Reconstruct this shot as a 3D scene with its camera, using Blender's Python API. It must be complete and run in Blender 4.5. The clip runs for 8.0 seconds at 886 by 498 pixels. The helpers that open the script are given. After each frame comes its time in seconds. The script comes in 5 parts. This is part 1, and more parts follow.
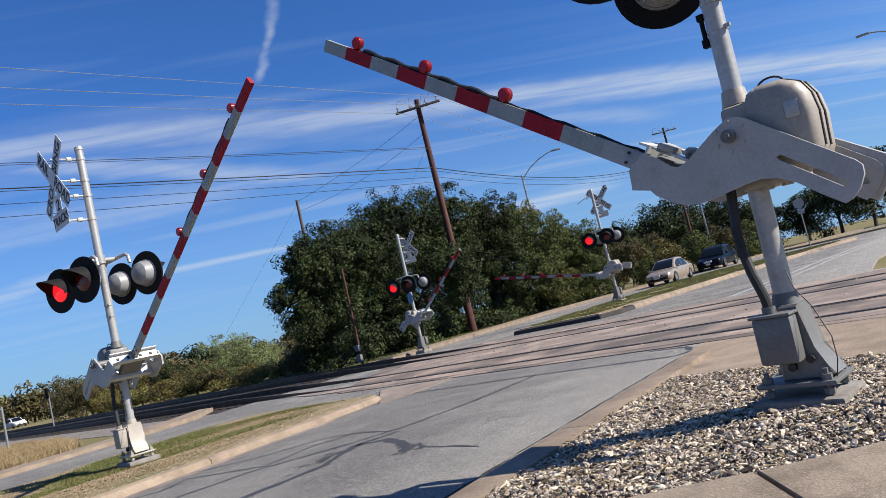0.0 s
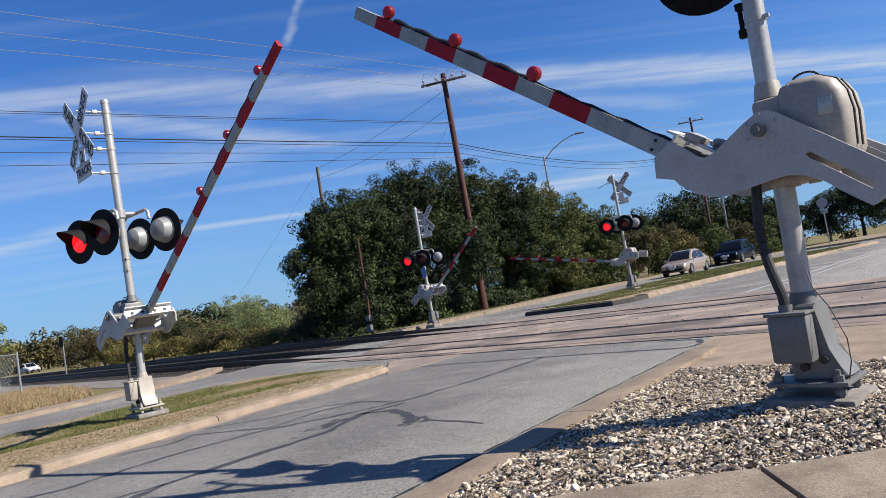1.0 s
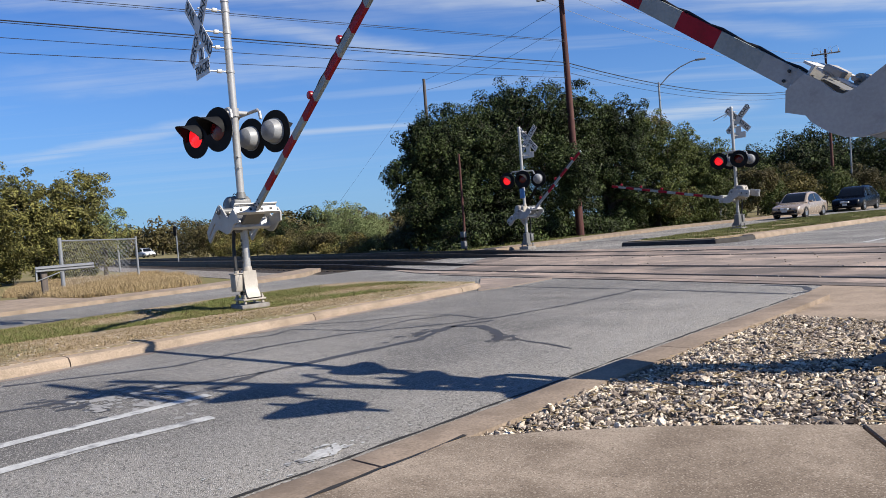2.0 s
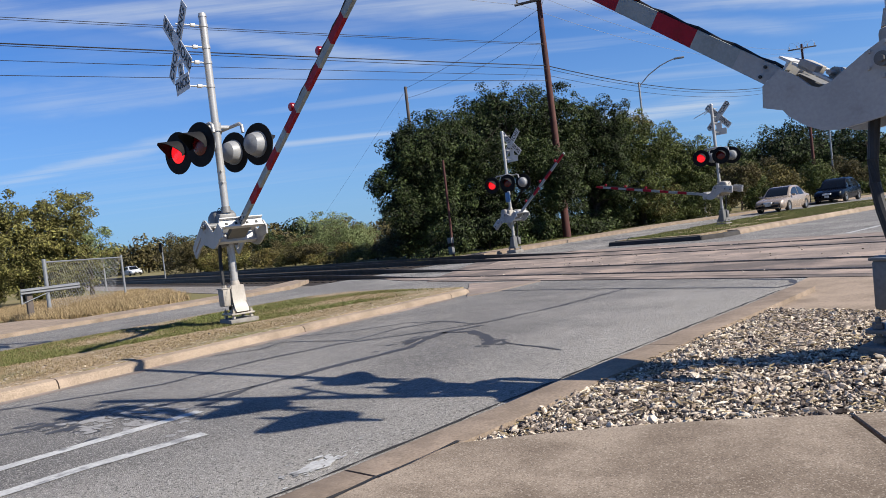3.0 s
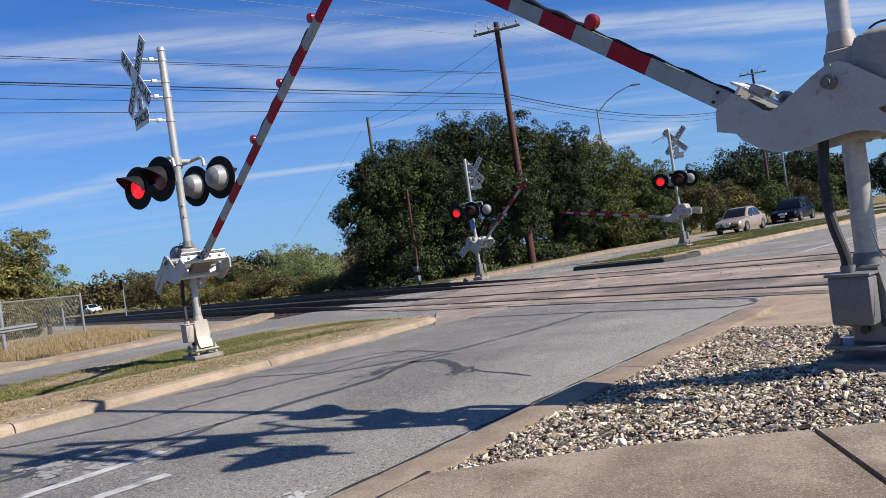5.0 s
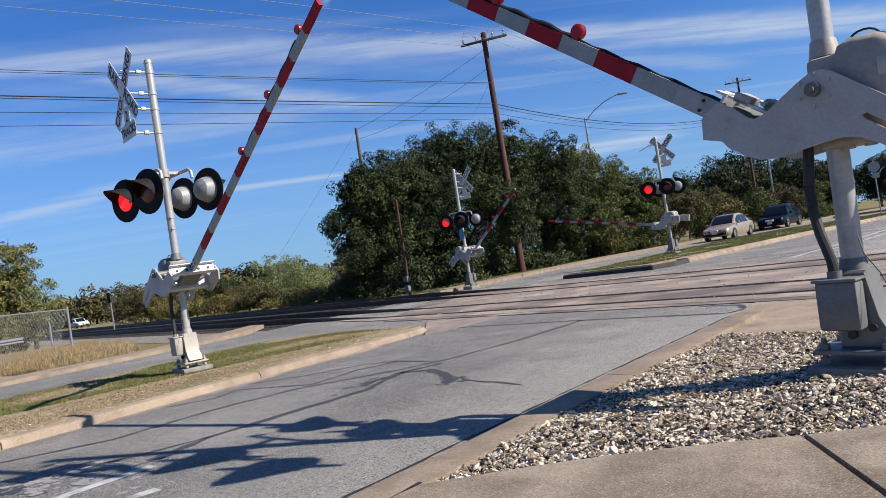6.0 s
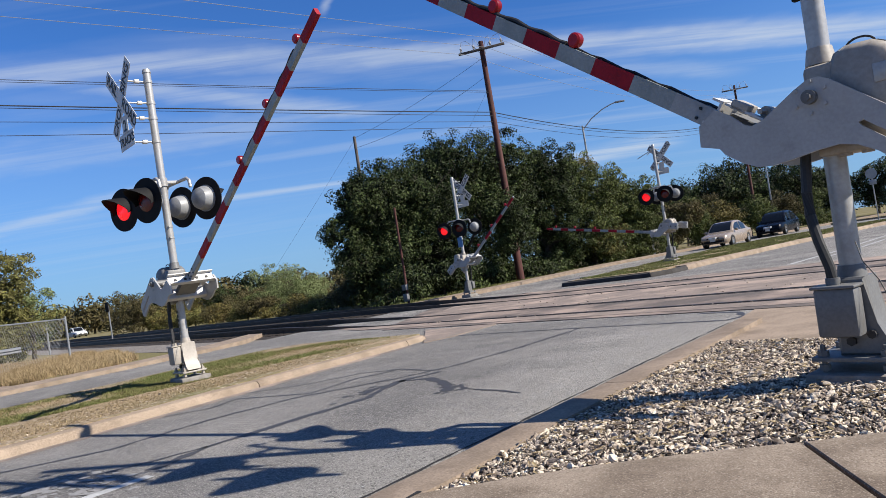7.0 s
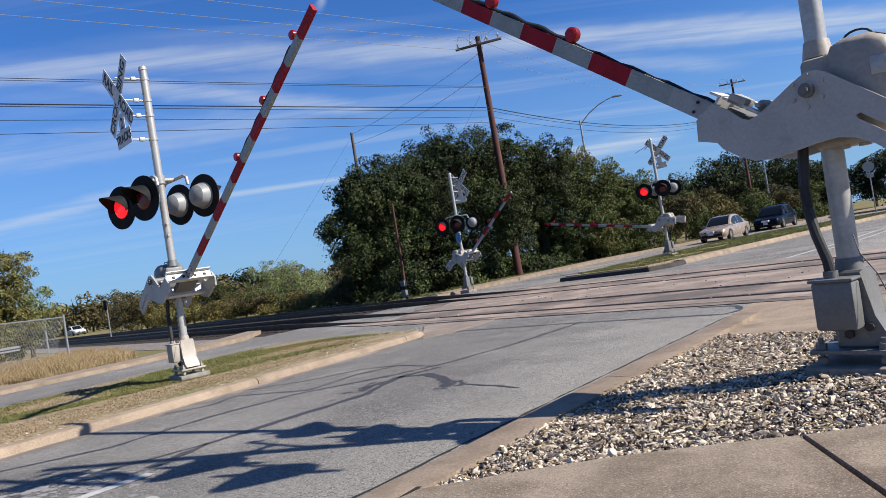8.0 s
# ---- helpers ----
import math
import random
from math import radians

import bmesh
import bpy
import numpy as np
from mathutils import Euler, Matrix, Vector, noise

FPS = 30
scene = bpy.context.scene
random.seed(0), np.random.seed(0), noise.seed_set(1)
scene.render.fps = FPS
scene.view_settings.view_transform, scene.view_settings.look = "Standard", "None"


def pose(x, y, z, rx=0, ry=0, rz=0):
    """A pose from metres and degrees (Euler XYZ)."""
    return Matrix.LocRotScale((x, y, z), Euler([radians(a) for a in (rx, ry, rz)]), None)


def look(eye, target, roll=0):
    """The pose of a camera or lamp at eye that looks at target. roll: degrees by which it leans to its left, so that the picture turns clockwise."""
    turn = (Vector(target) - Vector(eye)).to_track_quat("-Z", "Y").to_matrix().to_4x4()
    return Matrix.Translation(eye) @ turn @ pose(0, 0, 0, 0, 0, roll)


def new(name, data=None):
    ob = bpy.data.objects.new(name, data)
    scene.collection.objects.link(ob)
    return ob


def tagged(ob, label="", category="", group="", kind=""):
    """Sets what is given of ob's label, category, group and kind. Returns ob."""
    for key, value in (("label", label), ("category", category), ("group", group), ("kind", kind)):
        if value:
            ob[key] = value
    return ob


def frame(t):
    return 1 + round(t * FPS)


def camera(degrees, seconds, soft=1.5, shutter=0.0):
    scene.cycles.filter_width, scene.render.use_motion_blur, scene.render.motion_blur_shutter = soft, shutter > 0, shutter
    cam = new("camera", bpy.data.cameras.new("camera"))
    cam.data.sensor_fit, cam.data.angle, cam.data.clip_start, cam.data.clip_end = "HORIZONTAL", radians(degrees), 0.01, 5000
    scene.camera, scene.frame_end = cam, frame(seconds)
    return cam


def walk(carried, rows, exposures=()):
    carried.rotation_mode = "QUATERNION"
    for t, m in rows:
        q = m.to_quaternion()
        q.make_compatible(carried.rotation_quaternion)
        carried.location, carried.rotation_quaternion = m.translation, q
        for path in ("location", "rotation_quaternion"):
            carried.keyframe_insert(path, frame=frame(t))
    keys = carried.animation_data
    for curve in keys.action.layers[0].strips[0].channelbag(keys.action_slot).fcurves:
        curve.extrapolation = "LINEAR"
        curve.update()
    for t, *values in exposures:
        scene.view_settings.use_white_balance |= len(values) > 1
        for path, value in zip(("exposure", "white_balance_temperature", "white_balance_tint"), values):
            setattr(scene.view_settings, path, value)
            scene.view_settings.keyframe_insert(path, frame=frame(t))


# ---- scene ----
import itertools

# ---- camera and walk: seconds, sway, tilt, lean, turn ----
EYE_Z = 1.05
PATH = [
    (0.0, 0.030, 95.418, 13.286, 31.541), (0.5, 0.028, 94.956, 12.421, 31.472), (1.0, 0.018, 93.73, 9.427, 32.472),
    (1.5, -0.016, 89.875, 4.633, 37.362), (1.7, -0.018, 88.388, 3.686, 39.517), (3.0, -0.007, 88.726, 6.612, 38.88),
    (3.5, -0.005, 89.313, 7.139, 38.116), (4.0, -0.005, 89.957, 7.469, 37.459), (4.5, -0.004, 90.243, 7.787, 36.779),
    (6.0, 0.0, 91.231, 8.717, 35.403), (6.5, 0.0, 91.41, 8.867, 35.213), (7.0, 0.0, 91.844, 8.923, 35.289),
    (7.5, 0.002, 91.924, 9.057, 35.349), (8.0, 0.0, 91.494, 9.299, 35.157),
]
cam = camera(62.0, 8.0, soft=0.8)
walk(cam, [(t, pose(x, 0, EYE_Z, a, b, c)) for t, x, a, b, c in PATH])

# ---- sky, sun, exposure ----
SUN_EL, SUN_AZ = radians(38.5), radians(75)   # azimuth clockwise from +y
scene.view_settings.exposure = 0.82

# cirrus bands and one old contrail in a flat cloud layer: two ends, half width, strength, fade, waviness
BANDS = [((-3.2, -0.05), (-1.45, 2.44), 0.20, 0.70, 0.5, 0.10), ((-1.25, 2.66), (0.9, 4.95), 0.25, 0.85, 0.6, 0.10),
         ((-2.40, 1.0), (-2.20, 2.48), 0.17, 0.55, 0.5, 0.12), ((-3.88, 3.13), (-3.37, 3.65), 0.17, 0.55, 0.3, 0.06),
         ((-5.11, 2.09), (-3.79, 2.49), 0.24, 0.50, 0.5, 0.15), ((-2.6, 4.9), (-1.76, 5.15), 0.50, 0.75, 0.4, 0.2),
         ((-3.3, 1.56), (-2.6, 2.27), 0.42, 0.35, 0.5, 0.3), ((-1.47, 2.58), (-0.9, 3.67), 0.16, 0.35, 0.4, 0.1),
         ((-1.80, 2.08), (-1.60, 2.54), 0.24, 0.30, 0.3, 0.2), ((-0.70, 1.05), (-1.45, 1.67), 0.022, 0.45, 0.12, 0.05)]


def build_world():
    w = bpy.data.worlds.new("sky")
    scene.world = w
    w.use_nodes = True
    nt = w.node_tree
    nt.nodes.clear()
    N, Lk = nt.nodes.new, nt.links.new
    out, bg = N("ShaderNodeOutputWorld"), N("ShaderNodeBackground")
    sky = N("ShaderNodeTexSky")
    sky.sky_type = "NISHITA"
    sky.sun_disc = False
    sky.sun_elevation, sky.sun_rotation = SUN_EL, SUN_AZ
    sky.air_density, sky.dust_density, sky.ozone_density = 1.0, 0.2, 4.0
    tc = N("ShaderNodeTexCoord")
    # high cirrus on a flat layer: direction divided by its height
    sep = N("ShaderNodeSeparateXYZ")
    Lk(tc.outputs["Generated"], sep.inputs[0])
    zz = N("ShaderNodeMath"); zz.operation = "MAXIMUM"; zz.inputs[1].default_value = 0.03
    Lk(sep.outputs[2], zz.inputs[0])
    za = N("ShaderNodeMath"); za.operation = "ADD"; za.inputs[1].default_value = 0.06
    Lk(zz.outputs[0], za.inputs[0])
    div = N("ShaderNodeVectorMath"); div.operation = "DIVIDE"
    comb = N("ShaderNodeCombineXYZ")
    for k in range(3):
        Lk(za.outputs[0], comb.inputs[k])
    Lk(tc.outputs["Generated"], div.inputs[0]); Lk(comb.outputs[0], div.inputs[1])
    mp = N("ShaderNodeMapping"); mp.vector_type = "TEXTURE"
    mp.inputs["Rotation"].default_value = (0, 0, radians(42))
    mp.inputs["Scale"].default_value = (3.8, 0.46, 1.0)
    Lk(div.outputs[0], mp.inputs[0])
    n1 = N("ShaderNodeTexNoise"); n1.inputs["Scale"].default_value = 0.9
    n1.inputs["Detail"].default_value = 7.0; n1.inputs["Roughness"].default_value = 0.52; n1.inputs["Distortion"].default_value = 1.3
    Lk(mp.outputs[0], n1.inputs["Vector"])
    mp2 = N("ShaderNodeMapping"); mp2.vector_type = "TEXTURE"
    mp2.inputs["Scale"].default_value = (2.5, 2.5, 1.0)
    mp2.inputs["Location"].default_value = (1.3, 0.4, 0)
    Lk(div.outputs[0], mp2.inputs[0])
    n2 = N("ShaderNodeTexNoise"); n2.inputs["Scale"].default_value = 1.0; n2.inputs["Detail"].default_value = 3.0
    Lk(mp2.outputs[0], n2.inputs["Vector"])
    r1 = N("ShaderNodeMapRange"); r1.inputs["From Min"].default_value = 0.49; r1.inputs["From Max"].default_value = 0.70
    Lk(n1.outputs[0], r1.inputs[0])
    r2 = N("ShaderNodeMapRange"); r2.inputs["From Min"].default_value = 0.25; r2.inputs["From Max"].default_value = 0.60
    Lk(n2.outputs[0], r2.inputs[0])
    mul = N("ShaderNodeMath"); mul.operation = "MULTIPLY"
    Lk(r1.outputs[0], mul.inputs[0]); Lk(r2.outputs[0], mul.inputs[1])
    fade = N("ShaderNodeMapRange"); fade.inputs["From Min"].default_value = 0.04; fade.inputs["From Max"].default_value = 0.16
    Lk(sep.outputs[2], fade.inputs[0])
    mul2 = N("ShaderNodeMath"); mul2.operation = "MULTIPLY"
    Lk(mul.outputs[0], mul2.inputs[0]); Lk(fade.outputs[0], mul2.inputs[1])
    n4 = N("ShaderNodeTexNoise"); n4.inputs["Scale"].default_value = 2.6; n4.inputs["Detail"].default_value = 7; n4.inputs["Roughness"].default_value = 0.6
    Lk(mp.outputs[0], n4.inputs["Vector"])
    n5 = N("ShaderNodeTexNoise"); n5.inputs["Scale"].default_value = 7.0; n5.inputs["Detail"].default_value = 4
    Lk(div.outputs[0], n5.inputs["Vector"])

    def math_node(op, a, b=None, c=None):
        m = N("ShaderNodeMath"); m.operation = op
        for k, v in enumerate((a, b, c)):
            if isinstance(v, (int, float)):
                m.inputs[k].default_value = v
            elif v is not None:
                Lk(v, m.inputs[k])
        return m.outputs[0]

    def ramp(src, lo, hi, a=0.0, b=1.0):
        r = N("ShaderNodeMapRange"); r.interpolation_type = "SMOOTHSTEP"
        for k, v in zip((1, 2, 3, 4), (lo, hi, a, b)):
            r.inputs[k].default_value = v
        Lk(src, r.inputs[0])
        return r.outputs[0]

    def band(p, q, half, strength, fade_len, wobble):
        """A long soft cloud band from p to q in the layer, frayed along both sides."""
        p, q = Vector((*p, 0)), Vector((*q, 0))
        d = (q - p).normalized()
        al = N("ShaderNodeVectorMath"); al.operation = "DOT_PRODUCT"; al.inputs[1].default_value = d
        ac = N("ShaderNodeVectorMath"); ac.operation = "DOT_PRODUCT"; ac.inputs[1].default_value = (-d.y, d.x, 0)
        Lk(div.outputs[0], al.inputs[0]); Lk(div.outputs[0], ac.inputs[0])
        u0, u1, v0 = p.dot(d), q.dot(d), p.x * -d.y + p.y * d.x
        v = math_node("MULTIPLY_ADD", n5.outputs[0], wobble, ac.outputs["Value"])
        v = math_node("ABSOLUTE", math_node("SUBTRACT", v, v0 + wobble * 0.5))
        body = ramp(v, 0.0, half, strength, 0.0)
        fray = ramp(n4.outputs[0], 0.30, 0.62, 0.25, 1.0)
        e0, e1 = ramp(al.outputs["Value"], u0 - fade_len, u0), ramp(al.outputs["Value"], u1 + fade_len, u1)
        return math_node("MULTIPLY", math_node("MULTIPLY", body, fray), math_node("MULTIPLY", e0, e1))

    total = math_node("MULTIPLY", mul2.outputs[0], 0.38)
    for args in BANDS:
        total = math_node("MAXIMUM", total, band(*args))
    mul3 = N("ShaderNodeMath"); mul3.operation = "MULTIPLY"; mul3.inputs[1].default_value = 0.85
    Lk(total, mul3.inputs[0])
    tint = N("ShaderNodeMix"); tint.data_type = "RGBA"; tint.blend_type = "MULTIPLY"; tint.inputs[0].default_value = 1.0
    tint.inputs[7].default_value = (0.47, 0.90, 1.50, 1)
    Lk(sky.outputs[0], tint.inputs[6])
    mix = N("ShaderNodeMix"); mix.data_type = "RGBA"
    mix.inputs[7].default_value = (6.9, 7.6, 8.5, 1)
    hz = N("ShaderNodeMapRange"); hz.inputs["From Min"].default_value = 0.0; hz.inputs["From Max"].default_value = 0.30
    hz.inputs["To Min"].default_value = 0.75; hz.inputs["To Max"].default_value = 0.0
    Lk(sep.outputs[2], hz.inputs[0])
    pale = N("ShaderNodeMix"); pale.data_type = "RGBA"; pale.inputs[7].default_value = (3.0, 4.9, 7.6, 1)
    Lk(hz.outputs[0], pale.inputs[0]); Lk(tint.outputs[2], pale.inputs[6])
    Lk(mul3.outputs[0], mix.inputs[0]); Lk(pale.outputs[2], mix.inputs[6])
    bg.inputs[1].default_value = 0.0530
    Lk(mix.outputs[2], bg.inputs[0]); Lk(bg.outputs[0], out.inputs[0])


build_world()
sun = new("sun", bpy.data.lights.new("sun", "SUN"))
sun.data.energy, sun.data.angle, sun.data.color = 5.0, radians(0.53), (1.0, 0.93, 0.83)
sun.matrix_world = look((0, 0, 0), (-math.sin(SUN_AZ) * math.cos(SUN_EL), -math.cos(SUN_AZ) * math.cos(SUN_EL), -math.sin(SUN_EL)))


# ---- materials ----
def mat(name, c1, c2=None, scale=6.0, fine=60.0, rough=0.7, metal=0.0, bump=0.3, dist=0.01, stain=None, stain_scale=0.6,
        stain_at=(0.52, 0.7), per="", spread=0.0, emit=None, emit_strength=0.0, rough_var=0.1, stretch=(1, 1, 1), spec=0.5, tone=0.71):
    """A surface with patches, grain and relief in object metres; stain: a third colour in larger patches; tone dims all
    three, which deepens shadows under the raised exposure.
    """
    m = bpy.data.materials.new(name)
    m.use_nodes = True
    nt = m.node_tree
    b = nt.nodes["Principled BSDF"]
    N, Lk = nt.nodes.new, nt.links.new
    c2 = c2 or tuple(v * 0.8 for v in c1)
    c1, c2 = tuple(v * tone for v in c1), tuple(v * tone for v in c2)
    stain = stain and tuple(v * tone for v in stain)
    geo = N("ShaderNodeNewGeometry")
    mp = N("ShaderNodeMapping"); mp.inputs["Scale"].default_value = stretch
    Lk(geo.outputs["Position"], mp.inputs[0])
    n1 = N("ShaderNodeTexNoise"); n1.inputs["Scale"].default_value = scale; n1.inputs["Detail"].default_value = 5
    n2 = N("ShaderNodeTexNoise"); n2.inputs["Scale"].default_value = fine; n2.inputs["Detail"].default_value = 4
    Lk(mp.outputs[0], n1.inputs["Vector"]); Lk(mp.outputs[0], n2.inputs["Vector"])
    add = N("ShaderNodeMath"); add.operation = "ADD"
    Lk(n1.outputs[0], add.inputs[0]); Lk(n2.outputs[0], add.inputs[1])
    rg = N("ShaderNodeMapRange"); rg.inputs["From Min"].default_value = 0.78; rg.inputs["From Max"].default_value = 1.22
    Lk(add.outputs[0], rg.inputs[0])
    mx = N("ShaderNodeMix"); mx.data_type = "RGBA"
    mx.inputs[6].default_value, mx.inputs[7].default_value = (*c1, 1), (*c2, 1)
    Lk(rg.outputs[0], mx.inputs[0])
    col = mx.outputs[2]
    if stain:
        n3 = N("ShaderNodeTexNoise"); n3.inputs["Scale"].default_value = stain_scale; n3.inputs["Detail"].default_value = 6
        n3.inputs["Roughness"].default_value = 0.62
        Lk(mp.outputs[0], n3.inputs["Vector"])
        r3 = N("ShaderNodeMapRange"); r3.inputs["From Min"].default_value, r3.inputs["From Max"].default_value = stain_at
        Lk(n3.outputs[0], r3.inputs[0])
        m3 = N("ShaderNodeMix"); m3.data_type = "RGBA"; m3.inputs[7].default_value = (*stain, 1)
        Lk(r3.outputs[0], m3.inputs[0]); Lk(col, m3.inputs[6])
        col = m3.outputs[2]
    if per:
        if per == "island":
            src = geo.outputs["Random Per Island"]
        else:
            src = N("ShaderNodeObjectInfo").outputs["Random"]
        hv = N("ShaderNodeHueSaturation")
        rv = N("ShaderNodeMapRange"); rv.inputs["To Min"].default_value, rv.inputs["To Max"].default_value = 1 - spread, 1 + spread
        Lk(src, rv.inputs[0]); Lk(rv.outputs[0], hv.inputs["Value"]); Lk(col, hv.inputs["Color"])
        rh = N("ShaderNodeMapRange"); rh.inputs["To Min"].default_value, rh.inputs["To Max"].default_value = 0.5 - spread * 0.018, 0.5 + spread * 0.022
        Lk(src, rh.inputs[0]); Lk(rh.outputs[0], hv.inputs["Hue"])
        col = hv.outputs[0]
    Lk(col, b.inputs["Base Color"])
    rr = N("ShaderNodeMapRange"); rr.inputs["To Min"].default_value, rr.inputs["To Max"].default_value = max(0.02, rough - rough_var), min(1, rough + rough_var)
    Lk(n1.outputs[0], rr.inputs[0]); Lk(rr.outputs[0], b.inputs["Roughness"])
    b.inputs["Metallic"].default_value = metal
    b.inputs["Specular IOR Level"].default_value = spec
    if bump:
        bp = N("ShaderNodeBump"); bp.inputs["Strength"].default_value = bump; bp.inputs["Distance"].default_value = dist
        Lk(n2.outputs[0], bp.inputs["Height"]); Lk(bp.outputs[0], b.inputs["Normal"])
    if emit:
        b.inputs["Emission Color"].default_value = (*emit, 1)
        b.inputs["Emission Strength"].default_value = emit_strength
    return m


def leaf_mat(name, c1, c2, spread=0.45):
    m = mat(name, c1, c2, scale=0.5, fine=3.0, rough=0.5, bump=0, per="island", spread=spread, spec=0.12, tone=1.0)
    m.node_tree.nodes["Principled BSDF"].inputs["Subsurface Weight"].default_value = 0.0
    return m


def speckle(m, scale, colour, lo, amount):
    """Scatters single grains of another colour over a material."""
    nt = m.node_tree
    N, Lk = nt.nodes.new, nt.links.new
    b = nt.nodes["Principled BSDF"]
    col = b.inputs["Base Color"].links[0].from_socket
    geo = [n for n in nt.nodes if n.type == "NEW_GEOMETRY"][0]
    vo = N("ShaderNodeTexVoronoi"); vo.inputs["Scale"].default_value = scale
    Lk(geo.outputs["Position"], vo.inputs["Vector"])
    hs = N("ShaderNodeSeparateColor"); Lk(vo.outputs["Color"], hs.inputs[0])
    r = N("ShaderNodeMapRange"); r.inputs["From Min"].default_value = lo; r.inputs["From Max"].default_value = 1.0; r.inputs["To Max"].default_value = amount
    Lk(hs.outputs[0], r.inputs[0])
    mx = N("ShaderNodeMix"); mx.data_type = "RGBA"; mx.inputs[7].default_value = (*(v * 0.75 for v in colour), 1)
    Lk(r.outputs[0], mx.inputs[0]); Lk(col, mx.inputs[6])
    Lk(mx.outputs[2], b.inputs["Base Color"])


def asphalt_mat(name, base, worn):
    """Weathered asphalt: pale aggregate, worn patches, oil darkening and thin cracks."""
    m = mat(name, base, tuple(v * 0.72 for v in base), scale=1.1, fine=190.0, rough=0.9, bump=1.0, dist=0.012,
            stain=worn, stain_scale=0.45, stain_at=(0.46, 0.66), spec=0.3)
    # pale dust washed against the right-hand kerb
    nt = m.node_tree
    N, Lk = nt.nodes.new, nt.links.new
    b = nt.nodes["Principled BSDF"]
    col = b.inputs["Base Color"].links[0].from_socket
    geo = [n for n in nt.nodes if n.type == "NEW_GEOMETRY"][0]
    dot = N("ShaderNodeVectorMath"); dot.operation = "DOT_PRODUCT"; dot.inputs[1].default_value = (0.998, -0.065, 0)
    Lk(geo.outputs["Position"], dot.inputs[0])
    nz = N("ShaderNodeTexNoise"); nz.inputs["Scale"].default_value = 0.9; nz.inputs["Detail"].default_value = 5
    Lk(geo.outputs["Position"], nz.inputs["Vector"])
    ad = N("ShaderNodeMath"); ad.operation = "MULTIPLY_ADD"; ad.inputs[1].default_value = 1.6
    Lk(nz.outputs[0], ad.inputs[0]); Lk(dot.outputs["Value"], ad.inputs[2])
    rr = N("ShaderNodeMapRange"); rr.inputs["From Min"].default_value = -3.7; rr.inputs["From Max"].default_value = -1.5; rr.inputs["To Max"].default_value = 0.75
    Lk(ad.outputs[0], rr.inputs[0])
    mx = N("ShaderNodeMix"); mx.data_type = "RGBA"; mx.inputs[7].default_value = (0.34, 0.32, 0.285, 1)
    Lk(rr.outputs[0], mx.inputs[0]); Lk(col, mx.inputs[6])
    Lk(mx.outputs[2], b.inputs["Base Color"])
    speckle(m, 165.0, (0.62, 0.59, 0.54), 0.66, 0.85)
    speckle(m, 105.0, (0.05, 0.048, 0.046), 0.72, 0.8)
    return m


M_ASPHALT = asphalt_mat("asphalt", (0.205, 0.196, 0.184), (0.325, 0.306, 0.28))
M_XING = mat("crossing_surface", (0.21, 0.17, 0.145), (0.10, 0.09, 0.085), scale=0.9, fine=120, rough=0.9, bump=0.5, dist=0.008,
             stain=(0.42, 0.325, 0.265), stain_scale=0.7, stain_at=(0.45, 0.65), spec=0.25)
M_CONC = mat("weathered_concrete", (0.42, 0.325, 0.24), (0.26, 0.20, 0.145), scale=3.5, fine=75, rough=0.9, bump=0.35, dist=0.005,
             stain=(0.22, 0.165, 0.12), stain_scale=1.9, stain_at=(0.52, 0.72), spec=0.3, per="object", spread=0.10)
M_WALK = mat("sidewalk_concrete", (0.40, 0.325, 0.25), (0.23, 0.18, 0.135), scale=2.6, fine=150, rough=0.9, bump=0.35, dist=0.004,
             stain=(0.17, 0.13, 0.095), stain_scale=2.6, stain_at=(0.45, 0.72), spec=0.2)
speckle(M_WALK, 180.0, (0.09, 0.07, 0.054), 0.66, 0.6)
speckle(M_WALK, 210.0, (0.60, 0.52, 0.42), 0.80, 0.5)
speckle(M_CONC, 95.0, (0.18, 0.14, 0.10), 0.80, 0.4)
M_FOUND = mat("foundation_concrete", (0.33, 0.31, 0.28), (0.24, 0.22, 0.2), scale=5, fine=80, rough=0.9, stain=(0.17, 0.14, 0.11), stain_scale=3)
M_SOIL = mat("dry_soil", (0.44, 0.33, 0.21), (0.31, 0.235, 0.145), scale=1.5, fine=45, rough=0.95, bump=0.8, dist=0.02,
             stain=(0.22, 0.20, 0.09), stain_scale=0.6, stain_at=(0.47, 0.62), spec=0.1)
speckle(M_SOIL, 28.0, (0.60, 0.53, 0.43), 0.82, 0.8)
speckle(M_SOIL, 34.0, (0.11, 0.09, 0.055), 0.62, 0.8)
M_FIELD = mat("dry_field", (0.29, 0.235, 0.125), (0.2, 0.18, 0.085), scale=0.3, fine=12, rough=0.95, bump=0.8, dist=0.05,
              stain=(0.20, 0.18, 0.08), stain_scale=0.06, stain_at=(0.45, 0.6), spec=0.1)
M_GRAVELBED = mat("gravel_bed", (0.15, 0.12, 0.095), (0.07, 0.055, 0.045), scale=14, fine=70, rough=0.95, bump=1.0, dist=0.03, spec=0.2)
M_STONE = mat("limestone_gravel", (0.50, 0.425, 0.345), (0.20, 0.155, 0.12), scale=25, fine=90, rough=0.9, bump=0.3, per="island", spread=0.85, spec=0.15, tone=1.0)
# ballast colour darkened to stand in for the shadows of the rails
M_BALLAST = mat("shade_darkened_ballast", (0.085, 0.07, 0.06), (0.03, 0.026, 0.023), scale=8, fine=40, rough=0.95, bump=1.0, dist=0.04, spec=0.2)
M_SHOULDER = mat("grey_gravel", (0.30, 0.27, 0.24), (0.17, 0.15, 0.13), scale=3, fine=30, rough=0.95, bump=1.0, dist=0.03, spec=0.2)
